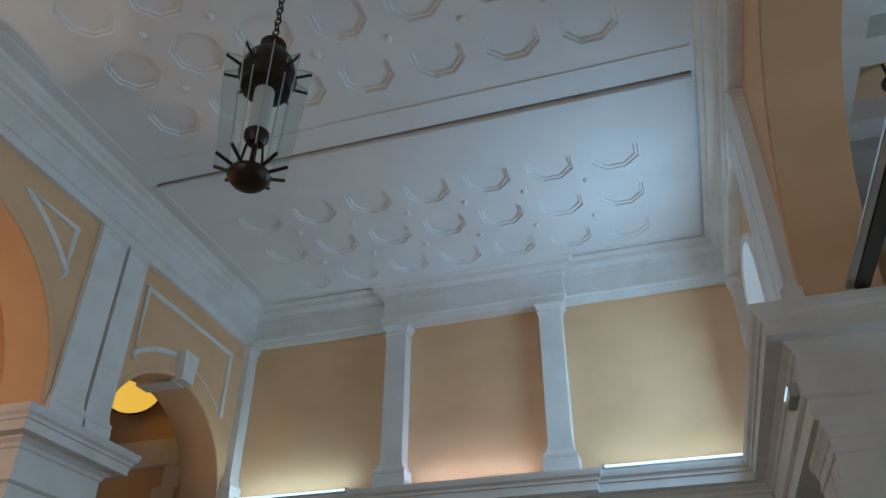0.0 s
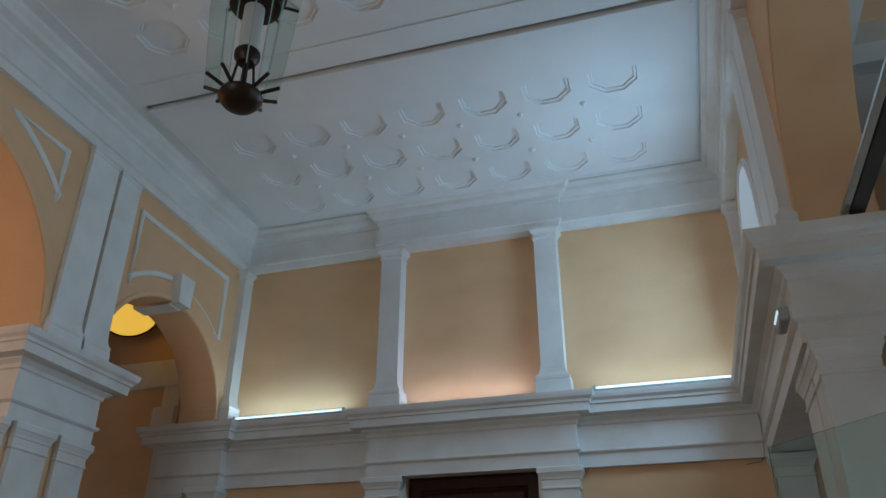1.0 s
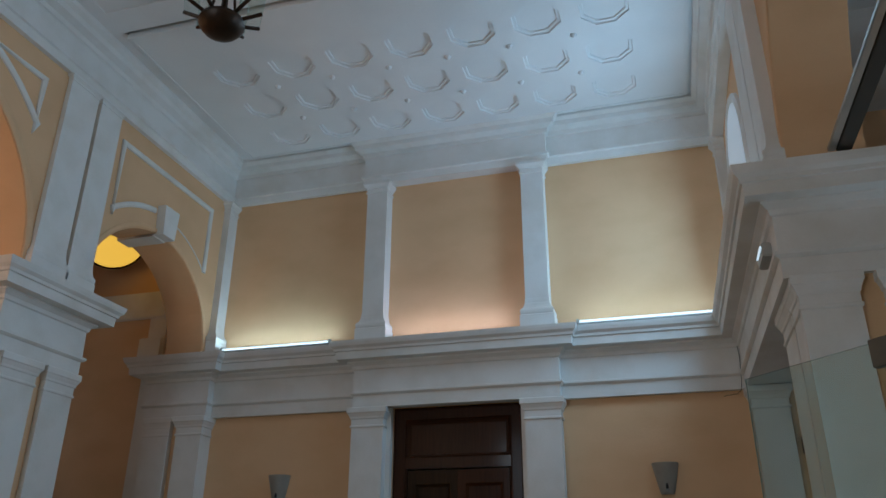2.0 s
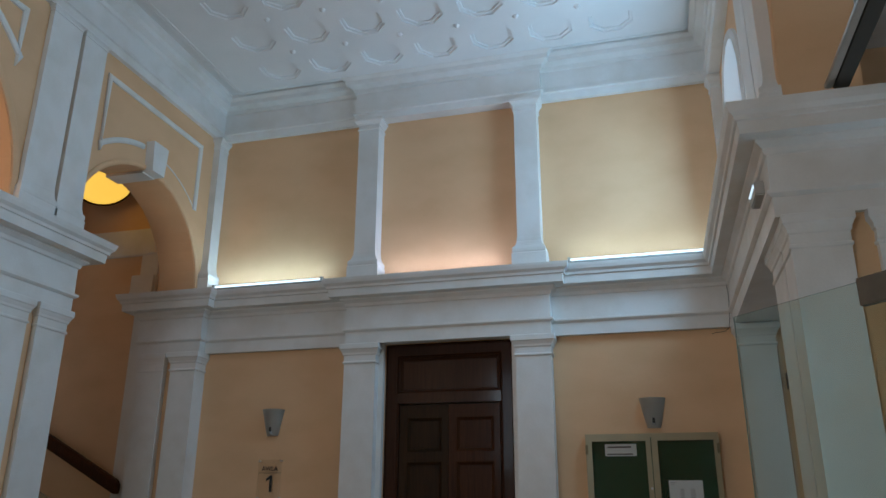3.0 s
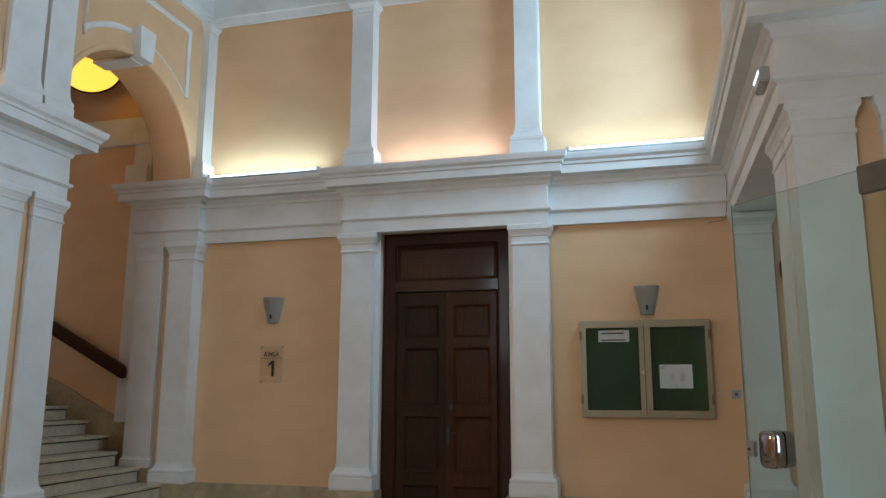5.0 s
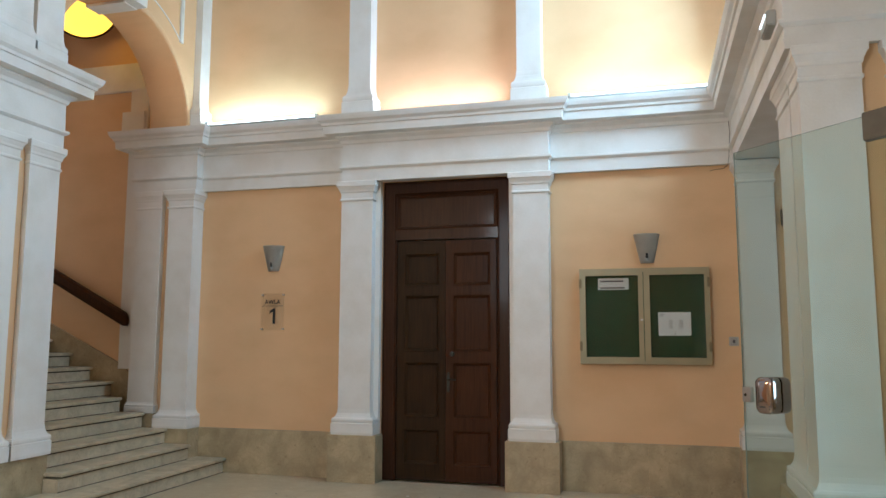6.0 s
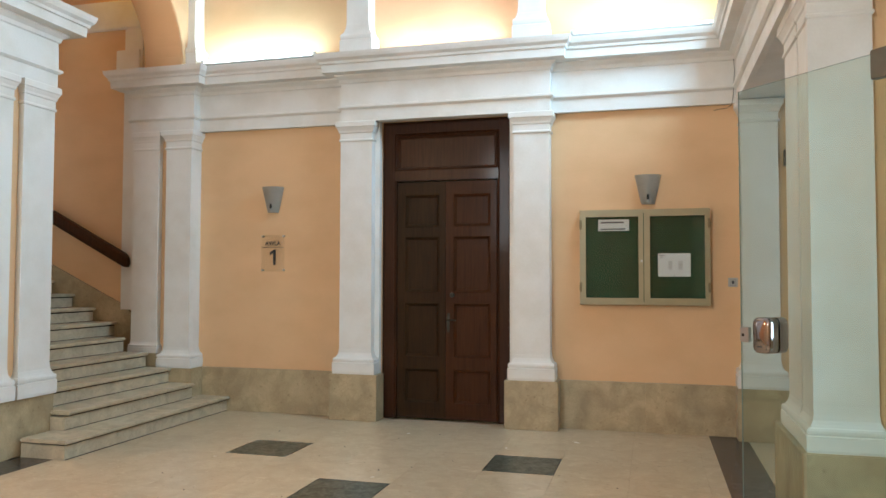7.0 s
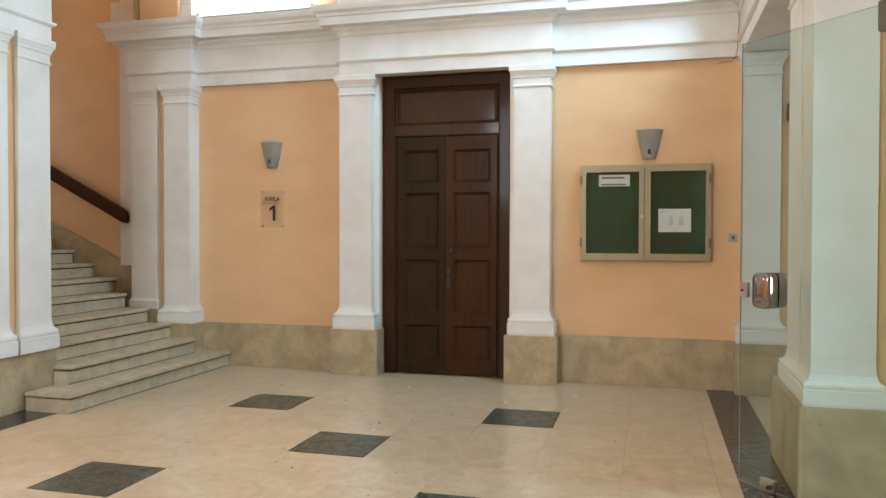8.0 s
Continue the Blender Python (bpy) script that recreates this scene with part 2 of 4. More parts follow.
BEIGE = mat("beige_enamelled_metal", (0.35, 0.29, 0.165), 0.4, 0.1, vary=0.06, scale=6, bump=0.02)
HINGE = mat("tarnished_metal", (0.20, 0.15, 0.075), 0.45, 0.5, vary=0.15, scale=20, bump=0.03)
FELT = mat("dark_green_felt", (0.005, 0.058, 0.026), 0.95, vary=0.15, scale=5, fine=300, bump=0.2)
PAPER = mat("white_paper", (0.78, 0.79, 0.82), 0.8, vary=0.02, bump=0.02)
INK = mat("black_ink", (0.02, 0.02, 0.02), 0.6, vary=0.05, bump=0)
GRIME_SHADE = mat("brown_grime_and_shade", (0.075, 0.058, 0.04), 0.8, vary=0.25, scale=9, bump=0.05)
DARKINK = mat("dark_print", (0.10, 0.10, 0.12), 0.7, vary=0.05, bump=0)
GREYINK = mat("faded_print", (0.35, 0.35, 0.37), 0.7, vary=0.05, bump=0)
FROST = mat("frosted_grey_glass", (0.56, 0.54, 0.49), 0.35, vary=0.06, scale=10, bump=0.03)
ACRYL = pane("acrylic_plate", (0.985, 0.98, 0.97), 0.5)
OPAL = mat("opal_diffuser", (0.5, 0.5, 0.47), 0.5, vary=0.03, bump=0)
PLASTIC = mat("grey_plastic", (0.45, 0.45, 0.43), 0.5, vary=0.05, bump=0.02)
GLOWTUBE = mat("lit_tube", (0.9, 0.95, 1.0), 0.4, vary=0, bump=0, emit=((0.85, 0.97, 1.0), 3.0))
GLOWDIM = mat("dimly_lit_tube", (0.9, 0.95, 1.0), 0.4, vary=0, bump=0, emit=((0.85, 0.95, 1.0), 1.8))
GLOWLAMP = mat("lit_amber_glass", (0.9, 0.6, 0.2), 0.4, vary=0, bump=0, emit=((1.0, 0.53, 0.05), 2.0))
GLOWDAY = mat("daylit_pane", (0.85, 0.9, 0.95), 0.4, vary=0, bump=0, emit=((0.75, 0.88, 1.0), 0.4))


# ---------------------------------------------------------------- building helpers
def mesh(name, bm, material, smooth=False):
    me = bpy.data.meshes.new(name)
    bmesh.ops.recalc_face_normals(bm, faces=bm.faces)
    bm.to_mesh(me)
    bm.free()
    me.materials.append(material)
    if smooth:
        me.polygons.foreach_set("use_smooth", [True] * len(me.polygons))
        me.set_sharp_from_angle(angle=radians(35))
    return me


def part(name, bm, material, parent=None, label="", smooth=False):
    ob = new(name, mesh(name, bm, material, smooth))
    if parent:
        ob.parent = parent
    return tagged(ob, label)


def structure(name, bm, material, label, category="wall", smooth=False):
    return tagged(part(name, bm, material, None, "", smooth), label, category, kind="structure")


def thing(name, label, category, at=(0, 0, 0), turn=0, group="", kind=""):
    ob = new(name)
    ob.matrix_world = pose(*at, 0, 0, turn)
    return tagged(ob, label, category, group, kind)


def box(x0, x1, y0, y1, z0, z1, bm=None, bevel=0.0):
    bm = bm or bmesh.new()
    v = [bm.verts.new((x, y, z)) for z in (z0, z1) for x, y in ((x0, y0), (x1, y0), (x1, y1), (x0, y1))]
    fs = [bm.faces.new([v[i] for i in q]) for q in ((3, 2, 1, 0), (4, 5, 6, 7), (0, 1, 5, 4), (1, 2, 6, 5), (2, 3, 7, 6), (3, 0, 4, 7))]
    if bevel:
        bmesh.ops.bevel(bm, geom=list({e for f in fs for e in f.edges}), offset=bevel, segments=2, affect="EDGES")
    return bm


def run(path, profile, bm=None, closed=False):
    """Sweep a closed profile of (outward, height) along a plan line; outward is to the right of the way."""
    bm = bm or bmesh.new()
    pts = [Vector(p) for p in path]
    k = len(pts)
    offs = []
    for i in range(k):
        a = pts[i] - pts[i - 1] if (i or closed) else pts[1] - pts[0]
        b = pts[(i + 1) % k] - pts[i] if (i < k - 1 or closed) else a
        na, nb = Vector((a.y, -a.x)).normalized(), Vector((b.y, -b.x)).normalized()
        s = na + nb
        offs.append(s / max(0.2, s.dot(na)))
    rings = [[bm.verts.new((p.x + o.x * u, p.y + o.y * u, z)) for u, z in profile] for p, o in zip(pts, offs)]
    m = len(profile)
    for i in range(k if closed else k - 1):
        r, q = rings[i], rings[(i + 1) % k]
        for j in range(m):
            bm.faces.new((r[j], r[(j + 1) % m], q[(j + 1) % m], q[j]))
    if not closed:
        bm.faces.new(rings[0])
        bm.faces.new(rings[-1])
    return bm


def lathe(profile, at=(0, 0, 0), n=24, bm=None):
    """Turn a list of (radius, height) round the upright axis."""
    bm = bm or bmesh.new()
    rings = []
    for r, z in profile:
        if r < 1e-5:
            rings.append([bm.verts.new((at[0], at[1], at[2] + z))])
        else:
            rings.append([bm.verts.new((at[0] + r * math.cos(2 * math.pi * i / n), at[1] + r * math.sin(2 * math.pi * i / n), at[2] + z)) for i in range(n)])
    for a, b in zip(rings, rings[1:]):
        for i in range(n):
            q = (a[i % len(a)], a[(i + 1) % len(a)], b[(i + 1) % len(b)], b[i % len(b)])
            q = tuple(dict.fromkeys(q))
            if len(q) > 2:
                bm.faces.new(q)
    return bm


def bar(a, b, r, bm=None, n=8):
    """A round rod from a to b."""
    bm = bm or bmesh.new()
    a, b = Vector(a), Vector(b)
    q = (b - a).to_track_quat("Z", "Y").to_matrix()
    rings = [[bm.verts.new(c + q @ Vector((r * math.cos(2 * math.pi * i / n), r * math.sin(2 * math.pi * i / n), 0))) for i in range(n)] for c in (a, b)]
    for i in range(n):
        bm.faces.new((rings[0][i], rings[0][(i + 1) % n], rings[1][(i + 1) % n], rings[1][i]))
    bm.faces.new(rings[0])
    bm.faces.new(rings[1])
    return bm


def slab(outline, d0, d1, axis, bm=None):
    """Push a flat outline out between two depths; axis 'x': outline is (y, z); axis 'y': (x, z); axis 'z': (x, y)."""
    bm = bm or bmesh.new()
    put = {"x": lambda p, d: (d, p[0], p[1]), "y": lambda p, d: (p[0], d, p[1]), "z": lambda p, d: (p[0], p[1], d)}[axis]
    a, b = ([bm.verts.new(put(p, d)) for p in outline] for d in (d0, d1))
    bm.faces.new(a)
    bm.faces.new(b[::-1])
    for i in range(len(a)):
        bm.faces.new((a[i], b[i], b[(i + 1) % len(a)], a[(i + 1) % len(a)]))
    return bm


def arc(cy, cz, r, a0, a1, n=28):
    return [(cy + r * math.cos(radians(a0 + (a1 - a0) * i / n)), cz + r * math.sin(radians(a0 + (a1 - a0) * i / n))) for i in range(n + 1)]


def ribbon(line, half, d0, d1, axis, closed=False):
    """A flat moulding of a given half width along a line drawn on a wall, standing out between two depths."""
    bm = bmesh.new()
    put = {"x": lambda p, d: (d, p[0], p[1]), "y": lambda p, d: (p[0], d, p[1])}[axis]
    pts = [Vector(p) for p in line]
    k = len(pts)
    rows = []
    for i in range(k):
        a = pts[i] - pts[i - 1] if (i or closed) else pts[1] - pts[0]
        b = pts[(i + 1) % k] - pts[i] if (i < k - 1 or closed) else a
        na, nb = Vector((a.y, -a.x)).normalized(), Vector((b.y, -b.x)).normalized()
        s = na + nb
        o = s / max(0.3, s.dot(na))
        rows.append([bm.verts.new(put(pts[i] + o * u * half, d)) for u, d in ((-1, d0), (-1, d0 + (d1 - d0) * 0.6), (-0.4, d1), (0.4, d1), (1, d0 + (d1 - d0) * 0.6), (1, d0))])
    for i in range(k if closed else k - 1):
        r, q = rows[i], rows[(i + 1) % k]
        for j in range(5):
            bm.faces.new((r[j], r[j + 1], q[j + 1], q[j]))
    if not closed:
        bm.faces.new(rows[0])
        bm.faces.new(rows[-1])
    return bm


# ---------------------------------------------------------------- large structure
WL, WR = -4.97, 0.86        # hall faces of the side walls
WU = 0.92                   # upper face of the east wall, set back behind its pilasters
BACK = 7.56                 # hall face of the back wall
SPRING = 3.86               # springing of the arches
TOP = 5.74                  # foot of the ceiling cornice

# back wall with the doorway
bm = box(-9.0, -2.73, BACK, 7.95, 0, 6.6)
box(-1.36, 6.3, BACK, 7.95, 0, 6.6, bm)
box(-2.73, -1.36, BACK, 7.95, 3.10, 6.6, bm)
structure("wall_north", bm, PAINT, "ochre painted plaster wall with a doorway between pilasters")


def arched_wall(x0, x1, arches, y0, y1):
    """A side wall above the piers, with arches open at the foot; arches: (centre, springing, radius) from near to far."""
    line = [(y1, 3.77), (y1, CEIL + 0.3), (y0, CEIL + 0.3), (y0, 3.77)]
    for cy, cz, r in arches:
        line += [(cy - r, 3.77)] + arc(cy, cz, r, 180, 0) + [(cy + r, 3.77)]
    return slab(line, x0, x1, "x")


structure("wall_west_upper", arched_wall(WL, WL - 0.46, [(3.1, SPRING, 1.46), (6.25, 3.78, 1.02)], -4.0, BACK), PAINT,
          "ochre painted arcade wall with two round arches and white panel mouldings")
bm = arched_wall(WU, WU + 0.46, [(3.1, SPRING, 1.44)], -4.0, BACK)
structure("wall_east_upper", bm, PAINT,
          "ochre painted arcade wall with a large round arch")
# plain walls that close the place
structure("wall_west_near", box(WL - 0.62, WL, -4.0, 1.64, 0, 3.77), PAINT, "plain ochre painted wall beside the entrance")
structure("wall_east_near", box(WR, WR + 0.6, -4.0, 1.64, 0, 3.77), PAINT, "plain ochre painted wall beside the entrance")
bm = box(-9.0, -4.0, -4.3, -4.0, 0, 6.6)
box(-1.9, 6.0, -4.3, -4.0, 0, 6.6, bm)
box(-4.0, -1.9, -4.3, -4.0, 4.8, 6.6, bm)
structure("wall_south", bm, PAINT, "plain ochre wall with the tall entrance opening")
structure("wall_west_side_hall", box(-9.3, -9.0, -4.3, 9.6, -0.2, 6.6), PAINT, "plain ochre wall of the side hall")
structure("wall_side_hall_north", box(-9.0, WL - 1.0, 5.0, 5.28, 0, 6.3), PAINT, "plain ochre wall between stairs and side hall")
structure("wall_east_side_room", box(6.0, 6.3, -4.3, 8.2, -0.2, 6.6), PAINT, "plain ochre wall of the side room")
structure("wall_east_passage", box(2.6, 2.8, 5.3, BACK, 0, 3.3), PAINT, "plain ochre wall closing the side passage")

# ceiling: two coffered fields, a plain strip between them, all one mesh
PX, PY = 0.628, 0.617
CC = -2.0            # axis of the ceiling fields
HALF = 2.625         # half the width of a field
COLS = [CC - 0.01 + PX * (i - 3) for i in range(7)]
FX0, FX1 = COLS[0] - PX / 2, COLS[-1] + PX / 2
bm = box(WL - 0.1, WR + 0.1, -4.3, BACK + 0.1, CEIL + 0.10, CEIL + 0.3)


def flat(x0, x1, y0, y1, z):
    bm.faces.new([bm.verts.new(p) for p in ((x0, y0, z), (x0, y1, z), (x1, y1, z), (x1, y0, z))])


def octagon(cx, cy, r, z):
    r /= math.cos(math.pi / 8)
    return [bm.verts.new((cx + r * math.cos(math.pi / 8 + i * math.pi / 4), cy + r * math.sin(math.pi / 8 + i * math.pi / 4), z)) for i in range(8)]


def coffer(cx, cy, z):
    """One square of the ceiling with an eight-sided sinking in two steps."""
    c = [bm.verts.new((cx + PX / 2 * a, cy + PY / 2 * b, z)) for a, b in ((1, 1), (-1, 1), (-1, -1), (1, -1))]
    rings = [octagon(cx, cy, r, z + h) for r, h in ((0.222, 0), (0.218, 0.017), (0.190, 0.018), (0.186, 0.034), (0.155, 0.035))]
    o = rings[0]
    for k in range(4):
        a, b = o[(2 * k) % 8], o[(2 * k + 1) % 8]
        bm.faces.new((c[k], a, b))
        bm.faces.new((c[k], b, o[(2 * k + 2) % 8], c[(k + 1) % 4]))
    for p, q in zip(rings, rings[1:]):
        for k in range(8):
            bm.faces.new((p[k], p[(k + 1) % 8], q[(k + 1) % 8], q[k]))
    bm.faces.new(rings[-1])


def field(y0, y1, z, rows):
    """A coffered field, sunk or raised a little inside a flat margin at the ceiling's height."""
    lo, hi = min(rows) - PY / 2, max(rows) + PY / 2
    a, b = CC - HALF, CC + HALF
    flat(a, FX0, y0, y1, z), flat(FX1, b, y0, y1, z)
    flat(FX0, FX1, y0, lo, z), flat(FX0, FX1, hi, y1, z)
    flat(WL - 0.1, a, y0, y1, CEIL), flat(b, WR + 0.1, y0, y1, CEIL)
    for p, q in (((a, y0), (b, y0)), ((b, y0), (b, y1)), ((b, y1), (a, y1)), ((a, y1), (a, y0))):
        bm.faces.new([bm.verts.new(v) for v in ((*p, z), (*q, z), (*q, CEIL), (*p, CEIL))])
    for cy in rows:
        for cx in COLS:
            coffer(cx, cy, z)
    for a, b in zip(rows, rows[1:]):
        for c, d in zip(COLS, COLS[1:]):
            lathe([(0.036, 0.004), (0.03, -0.014), (0.014, -0.03), (0, -0.036)], ((c + d) / 2, (a + b) / 2, z), 6, bm)


NEAR, FAR, END = 4.532, 4.865, 7.30
field(FAR, END, CEIL - 0.035, [5.665 + PY * i for i in range(3)])
field(-4.3, NEAR, CEIL + 0.012, [4.055 - PY * i for i in range(7)])
SLOT = FAR - 0.048
flat(WL - 0.1, WR + 0.1, NEAR, SLOT, CEIL)
flat(WL - 0.1, CC - HALF, SLOT, FAR, CEIL), flat(CC + HALF, WR + 0.1, SLOT, FAR, CEIL)
flat(WL - 0.1, WR + 0.1, END, BACK + 0.1, CEIL)
# shadow gap between the strip and the moulded edge of the far field
run([(CC - HALF, FAR), (CC + HALF, FAR)], [(0.048, CEIL), (0.048, CEIL + 0.06), (0.0, CEIL + 0.06), (0.004, CEIL - 0.016), (0.012, CEIL - 0.026), (0.010, CEIL - 0.044), (-0.02, CEIL - 0.044), (-0.03, CEIL - 0.034), (-0.03, CEIL + 0.08), (0.06, CEIL + 0.08), (0.06, CEIL + 0.002)], bm)
# thin borders of the far field
for e, h in ((-0.03, 0.043), (0.04, 0.010)):
    for s in (-1, 1):
        box(CC + s * (HALF + e) - 0.012, CC + s * (HALF + e) + 0.012, FAR + 0.05, END + e, CEIL - h, CEIL + 0.01, bm)
    box(CC - HALF - e, CC + HALF + e, END + e - 0.012, END + e + 0.012, CEIL - h, CEIL + 0.01, bm)
structure("ceiling", bm, CEILW, "white plaster ceiling with rows of octagonal coffers", "ceiling")
structure("ceiling_side_hall", box(-9.3, WL - 0.5, -4.3, 9.6, 5.95, 6.3), PAINT, "plain ceiling over the stairs and side hall", "ceiling")
# beamed ceiling of the side room: sunk panels between white beams
PANELS_Y = ((2.20, 2.86), (2.99, 3.66), (3.79, 4.467), (4.757, 5.41), (5.66, 5.83))
bm = box(WR + 0.5, 1.815, -4.3, BACK, 5.9, 6.3)
box(4.2, 6.3, -4.3, BACK, 5.9, 6.3, bm)
edge = -4.3
for a, b in PANELS_Y:
    box(1.815, 4.2, edge, a, 5.9, 6.3, bm)
    edge = b
box(1.815, 4.2, edge, BACK, 5.9, 6.3, bm)
structure("ceiling_side_room", bm, WHITE, "white beamed ceiling of the side room", "ceiling")
for k, (a, b) in enumerate(PANELS_Y):
    structure("ceiling_side_room_panel", box(1.815, 4.2, a, b, 6.12, 6.2), PAINT if k == 3 else WHITE, "sunk ochre ceiling panel" if k == 3 else "sunk white ceiling panel", "ceiling")
structure("ceiling_passage", box(0.83, 3.0, 5.38, 7.45, 3.098, 3.3), WHITE, "flat white soffit over the side passage", "ceiling")

# entablature round the hall at the foot of the upper storey
ENT = [(-0.05, 3.09), (0, 3.09), (0, 3.215), (0.012, 3.22), (0.03, 3.235), (0.03, 3.255), (0.004, 3.262), (0, 3.49), (0.015, 3.50), (0.022, 3.53),
       (0.06, 3.56), (0.06, 3.575), (0.155, 3.58), (0.16, 3.66), (0.175, 3.665), (0.18, 3.69), (0.205, 3.715), (0.215, 3.745), (0.22, 3.77), (-0.05, 3.77)]
bm = run([(-5.70, 7.60), (-5.70, 7.385), (-4.885, 7.385), (-4.885, 7.50), (-3.13, 7.50), (-3.13, 7.39), (-0.94, 7.39), (-0.94, 7.50), (0.775, 7.50), (0.775, 4.52), (2.4, 4.52)], ENT)
structure("entablature", bm, WHITE, "white plaster entablature stepping forward over the pilasters", "moulding")
structure("entablature_core", box(-5.69, -4.895, 7.39, BACK, 3.10, 3.76, box(-3.12, -0.95, 7.40, BACK, 3.10, 3.76, box(0.78, 2.4, 4.54, 5.3, 3.095, 3.76, box(0.78, 1.5, 5.3, 7.5, 3.10, 3.76)))), WHITE,
          "white plaster body of the entablature", "moulding")
bm = run([(-5.97, 4.50), (WL, 4.50), (WL, 5.465), (-5.97, 5.465)], ENT)
structure("pier_entablature", bm, WHITE, "white plaster entablature wrapped round the stair pier", "moulding")

# cornice under the ceiling
CORN = [(-0.05, TOP), (0.0, TOP), (0.01, TOP + 0.08), (0.03, TOP + 0.09), (0.03, TOP + 0.12), (0.0, TOP + 0.13), (0.0, TOP + 0.36), (0.02, TOP + 0.37), (0.03, TOP + 0.41),
        (0.10, TOP + 0.44), (0.11, TOP + 0.49), (0.15, TOP + 0.52), (0.16, TOP + 0.60), (-0.05, TOP + 0.60)]
bm = run([(WL + 0.05, -4.0), (WL + 0.05, 7.49), (-3.13, 7.49), (-3.13, 7.40), (-0.95, 7.40), (-0.95, 7.49), (WR - 0.05, 7.49), (WR - 0.05, -4.0)], CORN)
box(WR - 0.02, WU - 0.001, -4.0, BACK - 0.001, TOP + 0.003, CEIL - 0.05, bm)
structure("cornice", bm, WHITE, "white moulded plaster cornice under the ceiling", "moulding")
structure("cornice_core", box(-3.12, -0.96, 7.41, BACK, TOP + 0.01, 6.28, box(WL, -3.12, 7.50, BACK, TOP + 0.01, 6.28, box(-0.96, WR, 7.50, BACK, TOP + 0.01, 6.28))), WHITE,
          "white plaster body of the cornice", "moulding")


# ---------------------------------------------------------------- piers and pilasters
def piece(w, p, profile, d=0.03):
    """Three sides of a pilaster, local: front towards -y, back on y = 0."""
    inner = -min(w / 2, p) * 0.8
    return run([(-w / 2, 0.0), (-w / 2, -p), (w / 2, -p), (w / 2, 0.0)], [(inner, profile[0][1])] + profile + [(inner, profile[-1][1])])


def pilaster(name, at, turn, w, p, z0, z1, label, plinth=None, base=0.25, cap=0.21, group="", flare=1.0):
    """A pilaster of shaft, base and capital, on a marble plinth where plinth is its (height, width, depth)."""
    top = thing(name, label, "pilaster", at, turn, group, "structure")
    if plinth:
        h, pw, pp = plinth
        part("plinth", box(-pw / 2, pw / 2, -pp, 0, 0, h, bevel=0.006), DADOM, top, "beige marble plinth block")
    k = flare
    part("base", piece(w, p, [(0.05 * k, z0), (0.055 * k, z0 + base * 0.1), (0.055 * k, z0 + base * 0.46), (0.044 * k, z0 + base * 0.48), (0.050 * k, z0 + base * 0.53), (0.051 * k, z0 + base * 0.60), (0.042 * k, z0 + base * 0.66), (0.028 * k, z0 + base * 0.68), (0.016 * k, z0 + base * 0.76), (0.006 * k, z0 + base * 0.86), (0.002, z0 + base)]), WHITE, top)
    part("shaft", piece(w, p, [(0, z0 + base), (0, z1 - cap)]), WHITE, top)
    c = z1 - cap
    part("capital", piece(w, p, [(0.002, c), (0.014 * k, c + cap * 0.04), (0.014 * k, c + cap * 0.1), (0.003, c + cap * 0.14), (0.003, c + cap * 0.42), (0.014 * k, c + cap * 0.46), (0.018 * k, c + cap * 0.55), (0.036 * k, c + cap * 0.7), (0.045 * k, c + cap * 0.74), (0.045 * k, z1 - 0.006), (0.04 * k, z1)]), WHITE, top)
    return top


LAB = "white plaster pilaster on a beige marble plinth"
for x in (-2.96, -1.125):
    pilaster("pilaster", (x, BACK, 0), 0, 0.35, 0.16, 0.47, 3.09, LAB + " beside the wooden door", (0.47, 0.52, 0.225), group="door pilasters")
# jamb of the stair arch, two pilasters with an ochre slot between them
structure("stair_jamb", box(-5.66, -4.90, 7.43, BACK, 0, 3.10), PAINT, "ochre jamb behind the paired pilasters by the stairs")
pilaster("pilaster", (-5.052, BACK, 0), 0, 0.315, 0.20, 0.47, 3.09, LAB + " at the foot of the stairs", (0.47, 0.445, 0.25), base=0.22, group="stair jamb pilasters")
pilaster("pilaster", (-5.468, BACK, 0), 0, 0.33, 0.20, 0.62, 3.09, "white plaster pilaster rising from the marble steps", (0.62, 0.35, 0.215), 0.14, group="stair jamb pilasters", flare=0.4)
# right corner of the back wall
structure("passage_jamb", box(0.80, 1.75, 7.46, BACK, 0, 3.10), PAINT, "ochre jamb behind the pilaster of the side passage")
pilaster("pilaster", (0.9575, BACK, 0), 0, 0.315, 0.16, 0.47, 3.09, LAB + " in the corner by the side passage", (0.47, 0.43, 0.21))
pilaster("pilaster", (1.48, BACK, 0), 0, 0.36, 0.16, 0.47, 3.09, LAB + " inside the side passage", (0.47, 0.47, 0.20))


def pier(name, x0, x1, y0, y1, label, h=0.475, out=0.07, near=0.06):
    structure(name, box(x0, x1, y0, y1, 0, 3.77), PAINT, label, "pier")
    structure(name + "_plinth", box(x0 - out, x1 + 0.05, y0 - near, y1 + 0.06, 0, h, bevel=0.006), DADOM, "beige marble plinth of the arcade pier", "plinth")


